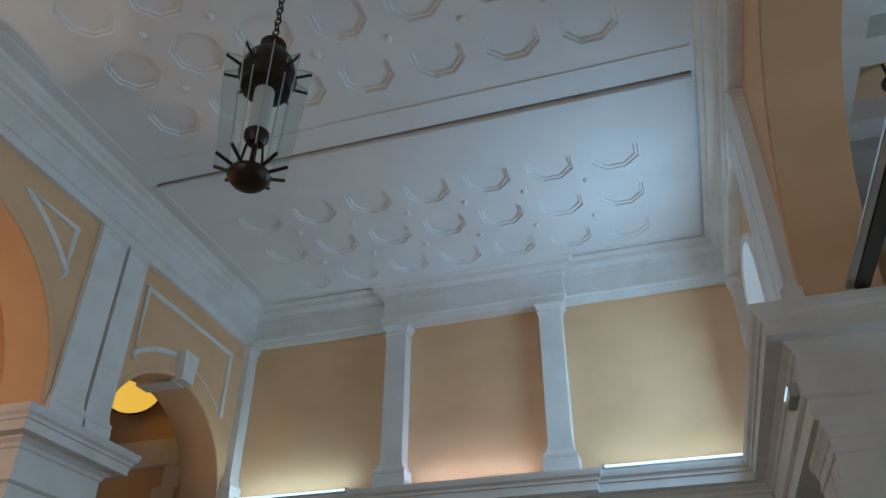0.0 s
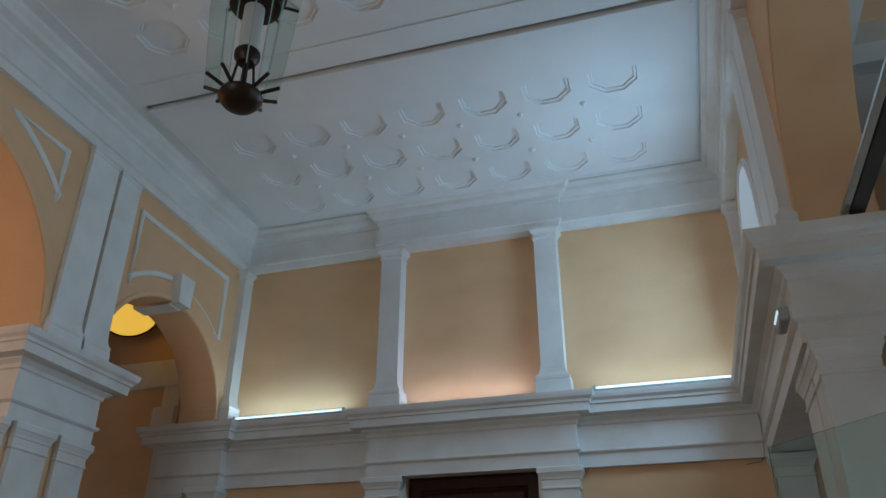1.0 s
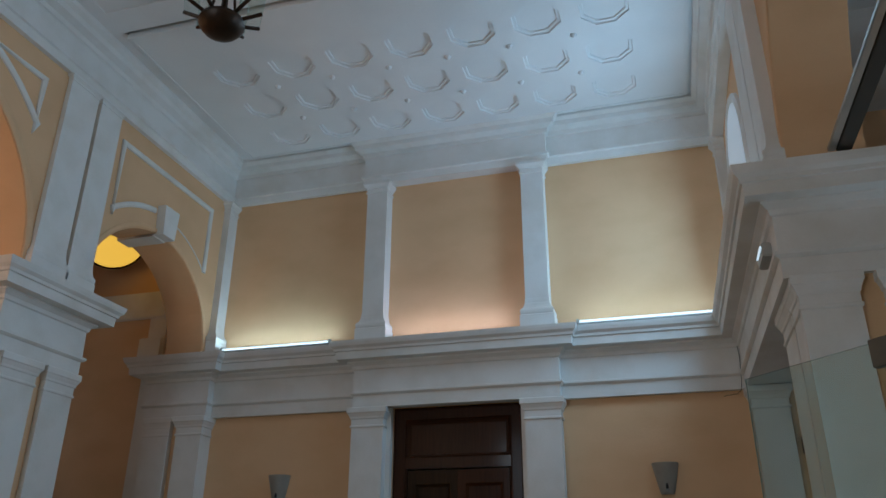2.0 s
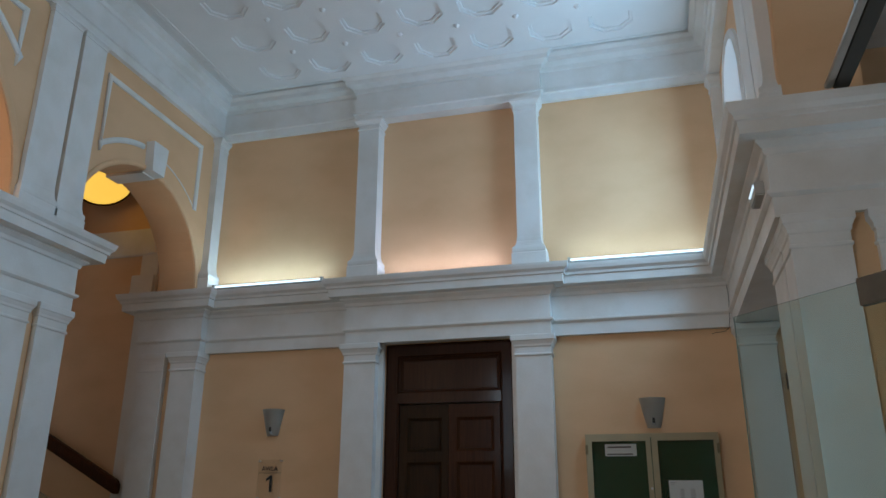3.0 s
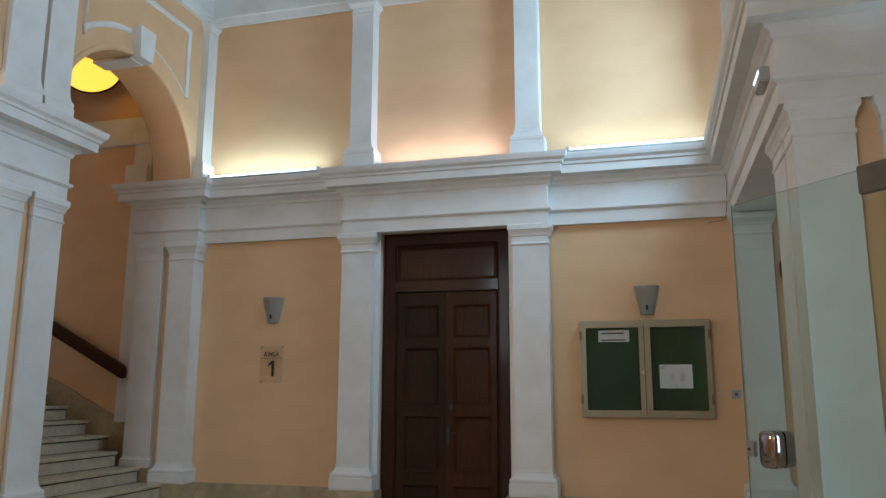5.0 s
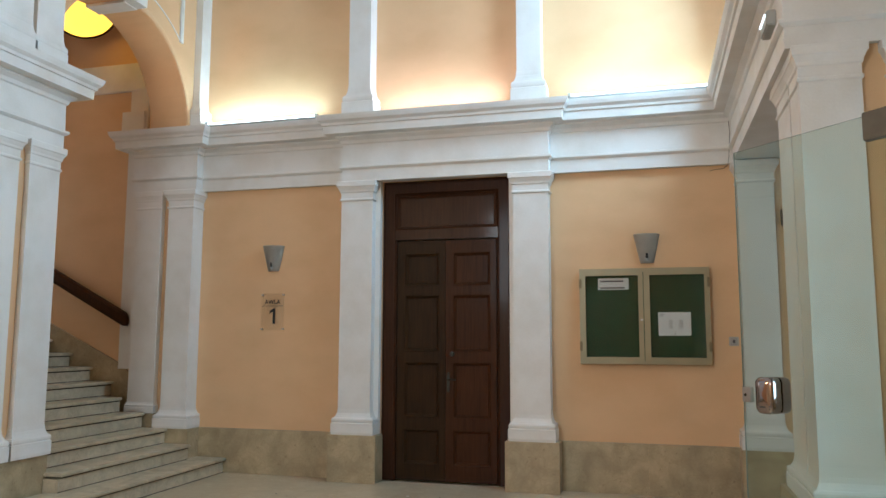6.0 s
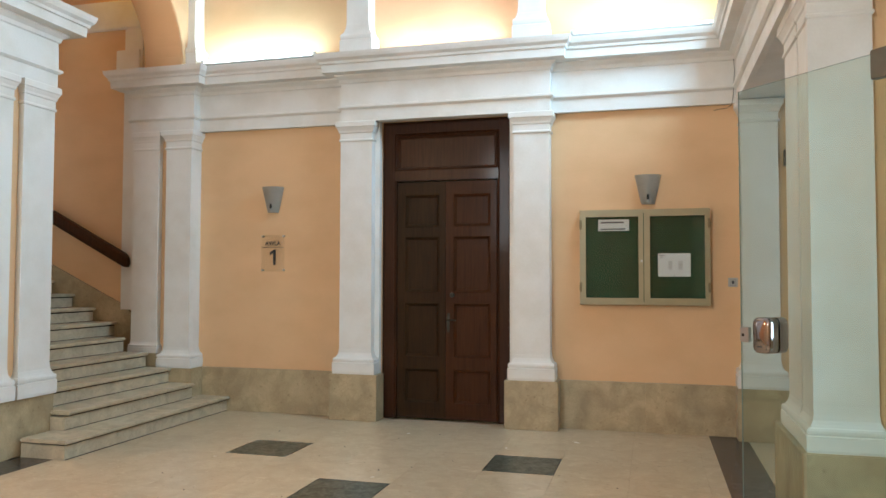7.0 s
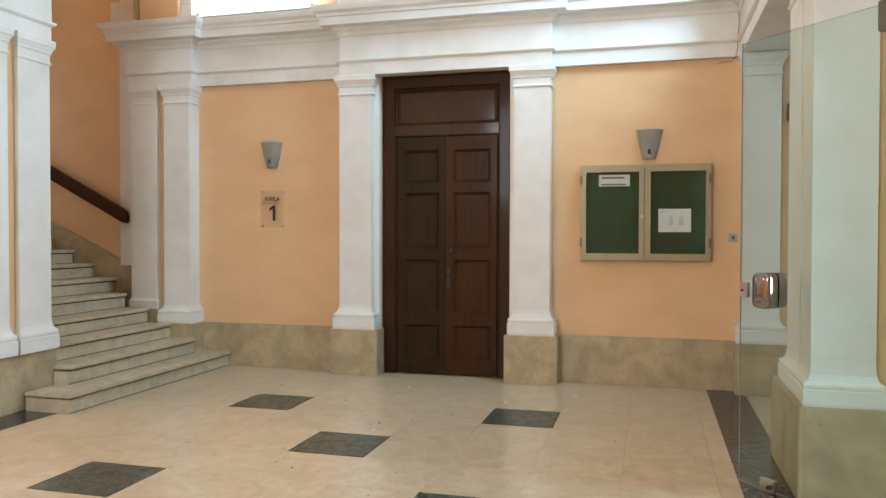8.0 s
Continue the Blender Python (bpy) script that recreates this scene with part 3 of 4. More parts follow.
pier("stair_pier", -5.94, WL - 0.04, 4.54, 5.43, "ochre pier of the arcade dressed with paired white pilasters")
for y, w in ((4.80, 0.37), (5.262, 0.335)):
    pilaster("pilaster", (WL - 0.04, y, 0), 90, w, 0.05, 0.47, 3.09, LAB + " on the stair pier", group="stair pier pilasters", flare=0.8)
for x in (-5.18, -5.64):
    pilaster("pilaster", (x, 4.54, 0), 0, 0.38, 0.05, 0.47, 3.09, LAB + " in the side arch", group="stair pier pilasters")
pier("passage_pier", 0.88, 1.80, 4.56, 5.36, "ochre pier of the arcade dressed with paired white pilasters", 0.53, 0.11, 0.11)
for y, w in ((4.695, 0.29), (5.09, 0.42)):
    pilaster("pilaster", (0.88, y, 0), -90, w, 0.035, 0.525, 3.09, LAB + " on the passage pier", None, 0.2, group="passage pier pilasters", flare=0.85)
for x, w in ((0.997, 0.32), (1.46, 0.33)):
    pilaster("pilaster", (x, 4.56, 0), 0, w, 0.05, 0.525, 3.09, LAB + " behind the glass door", None, 0.2, group="passage pier pilasters", flare=0.8)

# upper storey pilasters
UP = "slim white plaster pilaster of the upper storey"
for x in (-2.945, -1.125):
    pilaster("pilaster", (x, BACK, 0), 0, 0.245, 0.185, 3.77, TOP, UP + " between lit bays", None, 0.36, 0.14, group="upper pilasters")
pilaster("pilaster", (-4.985, BACK, 0), 0, 0.20, 0.18, 3.77, TOP, UP + " in the corner", None, 0.36, 0.14, group="upper pilasters")
pilaster("pilaster", (WR + 0.045, BACK, 0), 0, 0.17, 0.16, 3.77, TOP, UP + " in the corner", None, 0.36, 0.14, group="upper pilasters")
for x, turn, p, at in ((WL, 90, 0.05, ((4.805, 0.36), (5.18, 0.30))), (WU, -90, 0.09, ((4.745, 0.35), (5.14, 0.38)))):
    for y, w in at:
        pilaster("pilaster", (x, y, 0), turn, w, p, 3.77, TOP, UP + " on the arcade wall", None, 0.3, 0.06, group="upper arcade pilasters", flare=0.6 if p < 0.08 else 0.9)

# arch dressings on the stair side
key = thing("keystone", "white plaster keystone in the crown of the stair arch", "keystone", (WL, 6.27, 4.80), kind="structure")
part("block", slab([(-0.10, -0.02), (0.10, -0.02), (0.125, 0.31), (-0.125, 0.31)], 0.10, -0.02, "x"), WHITE, key)
part("soffit_band", slab([(-0.10, -0.03), (0.10, -0.03), (0.10, 0.03), (-0.10, 0.03)], -0.02, -0.475, "x"), WHITE, key)
PT = "thin white panel moulding on the ochre arcade wall"
structure("trim_arch_panel", ribbon(arc(6.25, 3.78, 1.26, 97, 128, 10) + [(5.47, 4.70), (5.47, 5.50), (7.10, 5.50), (7.10, 4.70)], 0.028, WL, WL + 0.03, "x"), WHITE, PT, "moulding")
structure("trim_arch_panel_far", ribbon(arc(6.25, 3.78, 1.26, 83, 48, 10), 0.008, WL, WL + 0.005, "x"), WHITE, PT, "moulding")
structure("trim_archivolt", ribbon(arc(6.25, 3.78, 1.05, 2, 178, 36), 0.026, WL, WL + 0.02, "x"), PAINT, "raised ochre archivolt round the stair arch", "moulding")
structure("trim_archivolt_large", ribbon(arc(3.1, SPRING, 1.50, 0, 180, 40), 0.035, WL, WL + 0.02, "x"), PAINT, "raised ochre archivolt round the large arch", "moulding")
structure("trim_archivolt_east", ribbon(arc(3.1, SPRING, 1.48, 0, 180, 40), 0.035, WU, WU - 0.015, "x"), PAINT, "raised ochre archivolt round the large arch", "moulding")
structure("trim_spandrel", ribbon([(4.37, 4.98), (4.37, 5.51), (3.72, 5.51)] + arc(3.1, SPRING, 1.77, 68, 43, 8), 0.028, WL, WL + 0.03, "x", closed=True), WHITE, PT, "moulding")
# small arched light high in the passage wall; its pane glows in place of daylight
win = thing("window_1", "arched white frosted window glowing with daylight", "window", (WU, 6.50, 0), kind="structure")
part("pane", slab([(-0.62, 4.0), (0.62, 4.0)] + arc(0, 4.85, 0.62, 0, 180, 24), -0.012, -0.03, "x"), GLOWDAY, win, "frosted daylit pane")
part("window_frame", ribbon([(0.66, 4.0)] + arc(0, 4.85, 0.66, 0, 180, 24) + [(-0.66, 4.0)], 0.045, 0.0, -0.045, "x"), WHITE, win)

# dado slabs on the back wall
dado = thing("dado", "beige polished marble dado along the back wall", "dado", kind="structure")
for a, b in ((-4.86, -3.20), (-0.865, -0.0604), (-0.0596, 0.745)):
    part("marble_slab", box(a, b, BACK - 0.03, BACK, 0, 0.468, bevel=0.003), DADOM, dado)

# side room seen through the large arch
structure("wall_side_room_north", box(1.80, 6.0, 4.9, 5.3, 0, 3.78), PAINT, "ochre wall of the side room above the passage")


# ---------------------------------------------------------------- stairs
stairs = thing("staircase", "flight of worn veined marble steps rising through the arch", "stairs", kind="structure")
RISE, GO = 0.158, 0.293
for i in range(14):
    nose = -4.475 - GO * i
    y0, y1 = (5.09, 7.53) if i == 0 else (5.45, 7.31 if i < 5 else 7.57)
    z = RISE * (i + 1)
    tail = 0.12 * (i == 0)
    part("riser", box(nose - GO - 0.05 - tail, nose - 0.04, y0 + 0.03 * (i == 0), y1, max(0, z - RISE - 0.02), z - 0.048), STEPM, stairs)
    part("tread", box(nose - GO - 0.04 - tail, nose, y0, y1, z - 0.032, z, bevel=0.01), STEPM, stairs, "worn marble tread")
    # dark strip in the gap: joint dirt, and the nosing's shadow put in as colour
    part("joint", box(nose - GO, nose - 0.043, y0 + 0.05, y1 - 0.002, z - 0.06, z - 0.030), GRIME_SHADE, stairs, "dark strip for dirty joint and nosing shadow")
    part("joint", box(nose - 0.045, nose - 0.036, y0 + 0.035 * (i == 0), y1 - 0.002, max(0.0, z - RISE), max(0.0, z - RISE) + 0.005), GRIME_SHADE, stairs, "dark strip for dirty joint and nosing shadow")
structure("stair_skirting", slab([(-5.64, 0.60), (-5.64, 1.02), (-5.76, 1.05), (-5.84, 1.12), (-5.945, 1.175), (-8.8, 2.50), (-8.8, 0.6)], 7.525, BACK, "y"), DADOM, "beige marble skirting rising beside the steps", "skirting")
structure("trim_stair_strip", box(-5.90, -5.66, 7.52, BACK, 1.09, 4.4), WHITE, "white plaster strip on the stair wall", "moulding")
structure("trim_stair_strip_base", box(-6.0, -5.68, 7.49, 7.52, 3.77, 4.10, bevel=0.01), WHITE, "white base of the strip on the stair wall", "moulding")
structure("trim_stair_band", box(-9.0, -5.6, 7.50, BACK, 4.36, 4.70, bevel=0.01), WHITE, "white plaster band across the stair wall", "moulding")
rail = thing("handrail", "thick dark wooden handrail on the ochre stair wall", "handrail")
bm = bmesh.new()
prof = [(-0.035, -0.078), (0.035, -0.078), (0.048, -0.03), (0.048, 0.045), (0.025, 0.075), (-0.025, 0.075), (-0.048, 0.045), (-0.048, -0.03)]
ends = []
SLOPE = 0.512
for x, k in ((-5.735, 0.62), (-5.75, 0.88), (-5.775, 1.0), (-8.4, 1.0)):
    ends.append([bm.verts.new((x, 7.43 + u * k, 1.648 - (x + 5.76) * SLOPE + v * k)) for u, v in prof])
for a, b in zip(ends, ends[1:]):
    for i in range(8):
        bm.faces.new((a[i], a[(i + 1) % 8], b[(i + 1) % 8], b[i]))
bm.faces.new(ends[0]), bm.faces.new(ends[-1])
part("rail", bm, WOOD, rail)
for x in (-6.15, -7.3):
    z = 1.648 - (x + 5.76) * SLOPE
    part("bracket", bar((x, 7.43, z - 0.04), (x, 7.57, z - 0.10), 0.012), IRON, rail, "iron bracket")

# ---------------------------------------------------------------- door
door = thing("door_1", "tall double door of polished red-brown wood, closed, with a panelled transom", "door", kind="structure")
Y = 7.62
structure("door_reveal", box(-2.79, -2.732, 7.50, 7.559, 0, 3.10, box(-1.358, -1.295, 7.50, 7.559, 0, 3.10)), WHITE, "white plaster reveal beside the wooden door", "moulding")
# unseen backing added behind the leaves, blocks sky light in the doorway
structure("door_backing", box(-2.73, -1.36, 7.82, 7.94, 0, 3.10), PAINT, "unseen backing added to keep sky light from leaking round the door")
PR = [(0.0, 0), (0.0, 0.030), (0.006, 0.042), (0.016, 0.045), (0.022, 0.036), (0.026, 0.034), (0.118, 0.034), (0.122, 0.038), (0.130, 0.036), (0.138, 0.022), (0.146, 0.016), (0.146, -0.02)]


def frame_moulding(x0, x1, z0, z1, y, profile, foot=False):
    """A mitred moulding round a panel, on a face towards -y; profile: (inward, outward)."""
    bm = bmesh.new()
    rings = [[bm.verts.new((x, y - o, z)) for x, z in ((x0 + i, z0 + (0 if foot else i)), (x0 + i, z1 - i), (x1 - i, z1 - i), (x1 - i, z0 + (0 if foot else i)))] for i, o in profile]
    for a, b in zip(rings, rings[1:]):
        for k in range(3 if foot else 4):
            bm.faces.new((a[k], a[(k + 1) % 4], b[(k + 1) % 4], b[k]))
    return bm


part("architrave", frame_moulding(-2.73, -1.36, 0.0, 3.10, Y + 0.01, PR, True), WOODF, door, "broad polished frame with a beaded edge")
part("transom_rail", box(-2.604, -1.486, Y - 0.0235, 7.75, 2.475, 2.585, bevel=0.006), WOODG, door, "glossy transom rail")
tp = part("transom_panel", box(-2.60, -1.49, Y + 0.015, 7.75, 2.55, 2.98), WOODG, door, "glossy transom panel")
part("moulding", frame_moulding(-2.588, -1.502, 2.583, 2.960, Y + 0.016, [(0, 0.036), (0.008, 0.040), (0.016, 0.034), (0.026, 0.014), (0.036, 0.010), (0.040, 0.0)]), WOODG, tp)
PANELS = ((2.33, 1.99), (1.89, 1.31), (1.20, 0.64), (0.52, 0.17))
for name, x0, x1, m in (("leaf", -2.575, -2.053, WOODB), ("leaf", -2.049, -1.515, WOOD)):
    bm = box(x0, x0 + 0.08, Y, Y + 0.05, 0.01, 2.46)
    box(x1 - 0.065, x1, Y, Y + 0.05, 0.01, 2.46, bm)
    zs = [2.46] + [z for p in PANELS for z in p] + [0.01]
    for a, b in zip(zs[::2], zs[1::2]):
        box(x0 + 0.08, x1 - 0.065, Y, Y + 0.05, b, a, bm)
    leaf = part(name, bm, m, door, "panelled door leaf")
    for a, b in PANELS:
        pb = box(x0 + 0.07, x1 - 0.055, Y + 0.022, Y + 0.04, b - 0.01, a + 0.01)
        part("panel", pb, m, leaf)
        part("moulding", frame_moulding(x0 + 0.078, x1 - 0.063, b - 0.002, a + 0.002, Y + 0.022, [(0, 0.022), (0.005, 0.026), (0.012, 0.024), (0.020, 0.012), (0.030, 0.007), (0.034, 0.0)]), m, leaf)
    if m is WOOD:
        part("handle_plate", box(-2.035, -2.005, Y - 0.008, Y, 0.90, 1.10, bevel=0.004), BRASS, leaf, "worn brass lock plate")
        hb = bar((-2.02, Y, 1.03), (-2.02, Y - 0.05, 1.03), 0.009)
        bar((-2.02, Y - 0.05, 1.03), (-1.93, Y - 0.055, 1.028), 0.009, hb)
        part("lever_handle", hb, BRASS, leaf, "worn brass lever")
        lb = lathe([(0.0, -0.03), (0.022, -0.028), (0.026, -0.01), (0.026, 0.0)], n=16)
        bmesh.ops.rotate(lb, verts=lb.verts, matrix=Matrix.Rotation(radians(-90), 3, "X"))
        bmesh.ops.translate(lb, verts=lb.verts, vec=(-1.98, Y, 1.285))
        part("lock_cylinder", lb, BRASS, leaf, "round brass lock", True)

# ---------------------------------------------------------------- notice board
board = thing("notice_board", "two-door glazed notice board with green felt and beige frame", "notice board", (-0.067, BACK, 1.205))
part("back_panel", box(-0.575, 0.575, -0.03, -0.004, 0.03, 0.88), FELT, board, "dark green felt backing")
part("case", box(-0.60, -0.575, -0.07, -0.002, 0, 0.912, box(0.575, 0.60, -0.07, -0.002, 0, 0.912, box(-0.575, 0.575, -0.07, -0.002, 0, 0.03, box(-0.575, 0.575, -0.07, -0.002, 0.88, 0.912)))), BEIGE, board)
for x0, x1 in ((-0.597, -0.003), (0.003, 0.597)):
    fb = box(x0, x0 + 0.055, -0.088, -0.07, 0.003, 0.909)
    box(x1 - 0.045, x1, -0.088, -0.07, 0.003, 0.909, fb)
    box(x0 + 0.055, x1 - 0.045, -0.088, -0.07, 0.003, 0.068, fb)
    box(x0 + 0.055, x1 - 0.045, -0.088, -0.07, 0.844, 0.909, fb)
    dr = part("glazed_door", fb, BEIGE, board, "beige metal door frame")
    gp = part("pane", box(x0 + 0.05, x1 - 0.04, -0.080, -0.076, 0.06, 0.85), GLASSC, dr, "clear glass pane")
    gp.visible_shadow = False
    hx = x0 + 0.008 if x0 < -0.3 else x1 - 0.008
    for z in (0.17, 0.77):
        part("hinge", box(hx - 0.012, hx + 0.012, -0.098, -0.086, z - 0.045, z + 0.045, bevel=0.003), HINGE, dr, "tarnished hinge")
part("lock", lathe([(0, 0.008), (0.01, 0.008), (0.011, 0)], (0, 0, 0), 12), STEEL, board, "small lock").matrix_basis = pose(-0.02, -0.088, 0.42, 90)


def sheet(name, label, x0, x1, z0, z1, bars):
    p = thing(name, label, "paper", (board.location.x, BACK, board.location.z))
    part("sheet", box(x0, x1, -0.033, -0.0312, z0, z1), PAPER, p)
    for a, b, c, d, m in bars:
        part("print", box(a, b, -0.0345, -0.0335, c, d), m, p)
    return p


sheet("notice", "white paper strip with two lines of print pinned to green felt", -0.425, -0.135, 0.712, 0.822,
      [(-0.40, -0.185, 0.785, 0.800, DARKINK), (-0.405, -0.17, 0.722, 0.735, DARKINK)])
sheet("notice", "white paper sheet with faint columns of print pinned to green felt", 0.130, 0.425, 0.272, 0.492,
      [(0.145, 0.19, 0.468, 0.476, GREYINK), (0.145, 0.175, 0.452, 0.459, GREYINK), (0.28, 0.287, 0.482, 0.492, INK), (0.275, 0.283, 0.282, 0.292, INK)]
      + [(0.225, 0.26, 0.41 - 0.014 * i, 0.416 - 0.014 * i, GREYINK) for i in range(6)] + [(0.315, 0.355, 0.41 - 0.014 * i, 0.416 - 0.014 * i, GREYINK) for i in range(6)])


# ---------------------------------------------------------------- wall lamps, sign, switch
def sconce():
    top = thing("wall_sconce", "frosted grey glass cone wall sconce, unlit", "wall lamp", (-3.985, BACK, 2.17), group="wall sconces")
    bm = bmesh.new()
    rows = []
    for k in range(9):
        s = k / 8
        w, d = 0.060 + 0.062 * s ** 0.9, 0.055 + 0.065 * s
        rows.append([bm.verts.new((-w * math.cos(math.pi * i / 12), -d * math.sin(math.pi * i / 12) ** 0.8 - 0.004, 0.275 * s)) for i in range(13)])
    for a, b in zip(rows, rows[1:]):
        for i in range(12):
            bm.faces.new((a[i], a[i + 1], b[i + 1], b[i]))
    bm.faces.new(rows[0])
    bmesh.ops.solidify(bm, geom=list(bm.faces), thickness=-0.006)
    part("shade", bm, FROST, top, "frosted glass shade", True)
    part("clip", box(-0.012, 0.012, -0.080, -0.060, 0.042, 0.098, bevel=0.003), INK, top, "black fixing clip")
    part("lamp_holder", lathe([(0.0, 0.02), (0.025, 0.02), (0.025, 0.12), (0.0, 0.13)], (0, -0.05, 0), 12), PLASTIC, top)
    return top


sc = sconce()
copy_thing(sc, pose(-0.025, BACK, 2.17))

sign = thing("room_sign", "clear acrylic room sign reading AWLA 1 on four studs", "sign", (-3.98, BACK, 1.725))
pl = part("plate", box(-0.135, 0.135, -0.024, -0.020, -0.20, 0.20), ACRYL, sign, "clear acrylic plate")
pl.visible_shadow = False
for x in (-0.125, 0.125):
    for z in (-0.185, 0.185):
        part("stud", lathe([(0, 0.03), (0.009, 0.03), (0.010, 0.0)], (0, 0, 0), 12), STEEL, sign, "steel stud").matrix_basis = pose(x, 0, z, 90)


def letters(name, text, size, x, z, parent, squeeze=1.0, fat=0.018):
    c = bpy.data.curves.new(name, "FONT")
    c.body, c.offset, c.size, c.extrude, c.align_x, c.align_y = text, size * fat, size, 0.0008, "CENTER", "CENTER"
    tmp = bpy.data.objects.new(name, c)
    scene.collection.objects.link(tmp)
    me = bpy.data.meshes.new_from_object(tmp.evaluated_get(bpy.context.evaluated_depsgraph_get()))
    bpy.data.objects.remove(tmp)
    me.materials.clear()
    me.materials.append(INK)
    ob = new(name, me)
    ob.parent = parent
    ob.matrix_basis = pose(x, -0.026, z, 90) @ Matrix.Diagonal((squeeze, 1, 1, 1))
    return ob


letters("lettering", "AWLA", 0.068, 0, 0.105, sign, 0.95, 0.010)
part("numeral", slab([(0.034, -0.128), (0.034, 0.040), (0.012, 0.040), (-0.034, 0.006), (-0.034, -0.022), (0.006, 0.002), (0.006, -0.128)], -0.026, -0.0245, "y"), INK, sign, "black numeral")
part("rule_line", box(-0.13, 0.13, -0.0265, -0.025, 0.062, 0.066), INK, sign, "thin black line")

sw = thing("wall_switch", "small grey plastic wall switch beside the notice board", "switch", (0.732, BACK, 1.425))
part("plate", box(-0.042, 0.042, -0.012, 0, -0.042, 0.042, bevel=0.004), PLASTIC, sw)
part("rocker", box(-0.012, 0.012, -0.018, -0.012, -0.016, 0.016, bevel=0.003), DARKINK, sw, "dark socket insert")
part("frame_edge", frame_moulding(-0.026, 0.026, -0.032, 0.032, -0.012, [(0, 0.001), (0.002, 0.003), (0.004, 0.003), (0.006, 0)]), GREYINK, sw)

# tubes on the cornice
for x0, x1, y in ((-4.75, -3.42, 7.34), (-2.7, -1.42, 7.46), (-0.72, 0.66, 7.34)):
    tb = thing("fluorescent_tube", "lit fluorescent batten lying on the white cornice", "tube light", ((x0 + x1) / 2, y, 3.775), group="cornice tubes")
    h = (x1 - x0) / 2
    part("batten", box(-h, h, -0.025, 0.025, 0, 0.03, bevel=0.004), PLASTIC, tb)
    part("tube", bar((-h + 0.02, 0, 0.048), (h - 0.02, 0, 0.048), 0.011, n=12), GLOWTUBE, tb, "glowing white tube", True)
    for s in (-1, 1):
        part("end_cap", box(s * h - 0.012, s * h + 0.012, -0.02, 0.02, 0.03, 0.07), PLASTIC, tb)

# emergency luminaire on the passage frieze
em = thing("emergency_light", "small box luminaire with a lit tube on the white frieze", "emergency light", (0.775, 4.85, 3.36))
part("housing", box(-0.06, 0, -0.13, 0.13, -0.04, 0.055, bevel=0.008), PLASTIC, em)
part("tube", bar((-0.062, -0.105, 0.03), (-0.062, 0.105, 0.03), 0.008, n=10), GLOWDIM, em, "glowing tube")

# cable in the corner of the frieze
cv = bmesh.new()
pts = [(0.755, 7.485, 3.50), (0.762, 7.487, 3.40), (0.755, 7.485, 3.28), (0.748, 7.483, 3.16), (0.735, 7.50, 3.08), (0.70, 7.535, 3.055), (0.62, 7.548, 3.05), (0.58, 7.548, 3.04)]
for a, b in zip(pts, pts[1:]):
    bar(a, b, 0.0025, cv, 6)
part("cable", cv, IRON)
tagged(bpy.data.objects["cable"], "loose black cable hanging in the frieze corner", "cable")

# small dark wall box inside the passage
wb = thing("wall_box", "small dark metal box on the passage wall", "wall box", (1.215, 7.47, 2.55))
part("case", box(-0.05, 0.05, -0.09, 0, -0.08, 0.08, bevel=0.01), IRON, wb)
part("bracket", box(-0.012, 0.012, -0.05, 0, 0.08, 0.12), IRON, wb)

# dark beam laid along the side arch
tie = thing("tie_beam", "dark metal beam with its lit side in paler metal, spanning the side arch", "beam", kind="structure")
part("flange", box(1.164, 1.25, 1.64, 4.36, 3.80, 3.87, bevel=0.004), IRON, tie, "black underside of the beam")
# paler metal strip carries the light on the beam's hall side
part("lit_side", box(1.118, 1.160, 1.64, 4.36, 3.805, 3.835, bevel=0.004), STEEL, tie, "lit side of the beam, given as paler steel")
gl = thing("side_room_lamp", "small black globe lamp under the side room ceiling", "ceiling lamp", (2.07, 5.02, 5.90))
part("globe", lathe([(0, -0.07), (0.04, -0.058), (0.066, -0.025), (0.07, 0), (0.066, 0.025), (0.04, 0.058), (0, 0.07)], (0, 0, 0), 20), IRON, gl, "black globe", True)
part("arm", bar((0, 0, 0.06), (0, 0, 0.22), 0.012), IRON, gl)

# ---------------------------------------------------------------- glass door
GA = math.degrees(math.atan2(-0.763, 0.647))
gd = thing("glass_door", "open frameless green-tinted glass door with chrome knob", "glass door", (0.507, 4.775, 0), GA)
g = part("glass_leaf", box(0, 1.25, -0.005, 0.005, 0.012, 2.56), GLASS, gd, "green-tinted glass sheet")
g.data.materials.append(DARKEDGE)
for p in g.data.polygons:
    p.material_index = 0 if p.area > 0.1 else 1
g.visible_shadow = False
part("lock_keep", box(0.0, 0.062, -0.014, 0.014, 1.09, 1.175, bevel=0.003), STEEL, gd, "steel lock keep")
part("keyhole", lathe([(0, 0.004), (0.008, 0.004), (0.009, 0)], n=10), IRON, gd).matrix_basis = pose(0.025, -0.014, 1.13, 90)
corners = ((0.235, 1.205, 0), (0.185, 1.205, 90), (0.185, 1.075, 180), (0.235, 1.075, 270))
outline = [p for cx, cz, a in corners for p in arc(cx, cz, 0.035, a, a + 90, 6)]
for side in (-1, 1):
    kb = bmesh.new()
    rings = [[kb.verts.new((0.21 + (x - 0.21) * k, side * d, 1.14 + (z - 1.14) * k)) for x, z in outline]
             for k, d in ((1.0, 0.006), (1.0, 0.062), (0.985, 0.068), (0.95, 0.073), (0.78, 0.080), (0.5, 0.086), (0.2, 0.089))]
    for a, b in zip(rings, rings[1:]):
        for m in range(len(outline)):
            kb.faces.new((a[m], a[(m + 1) % len(outline)], b[(m + 1) % len(outline)], b[m]))
    kb.faces.new(rings[0]), kb.faces.new(rings[-1])
    part("knob", kb, CHROME, gd, "rounded square chrome knob", True)
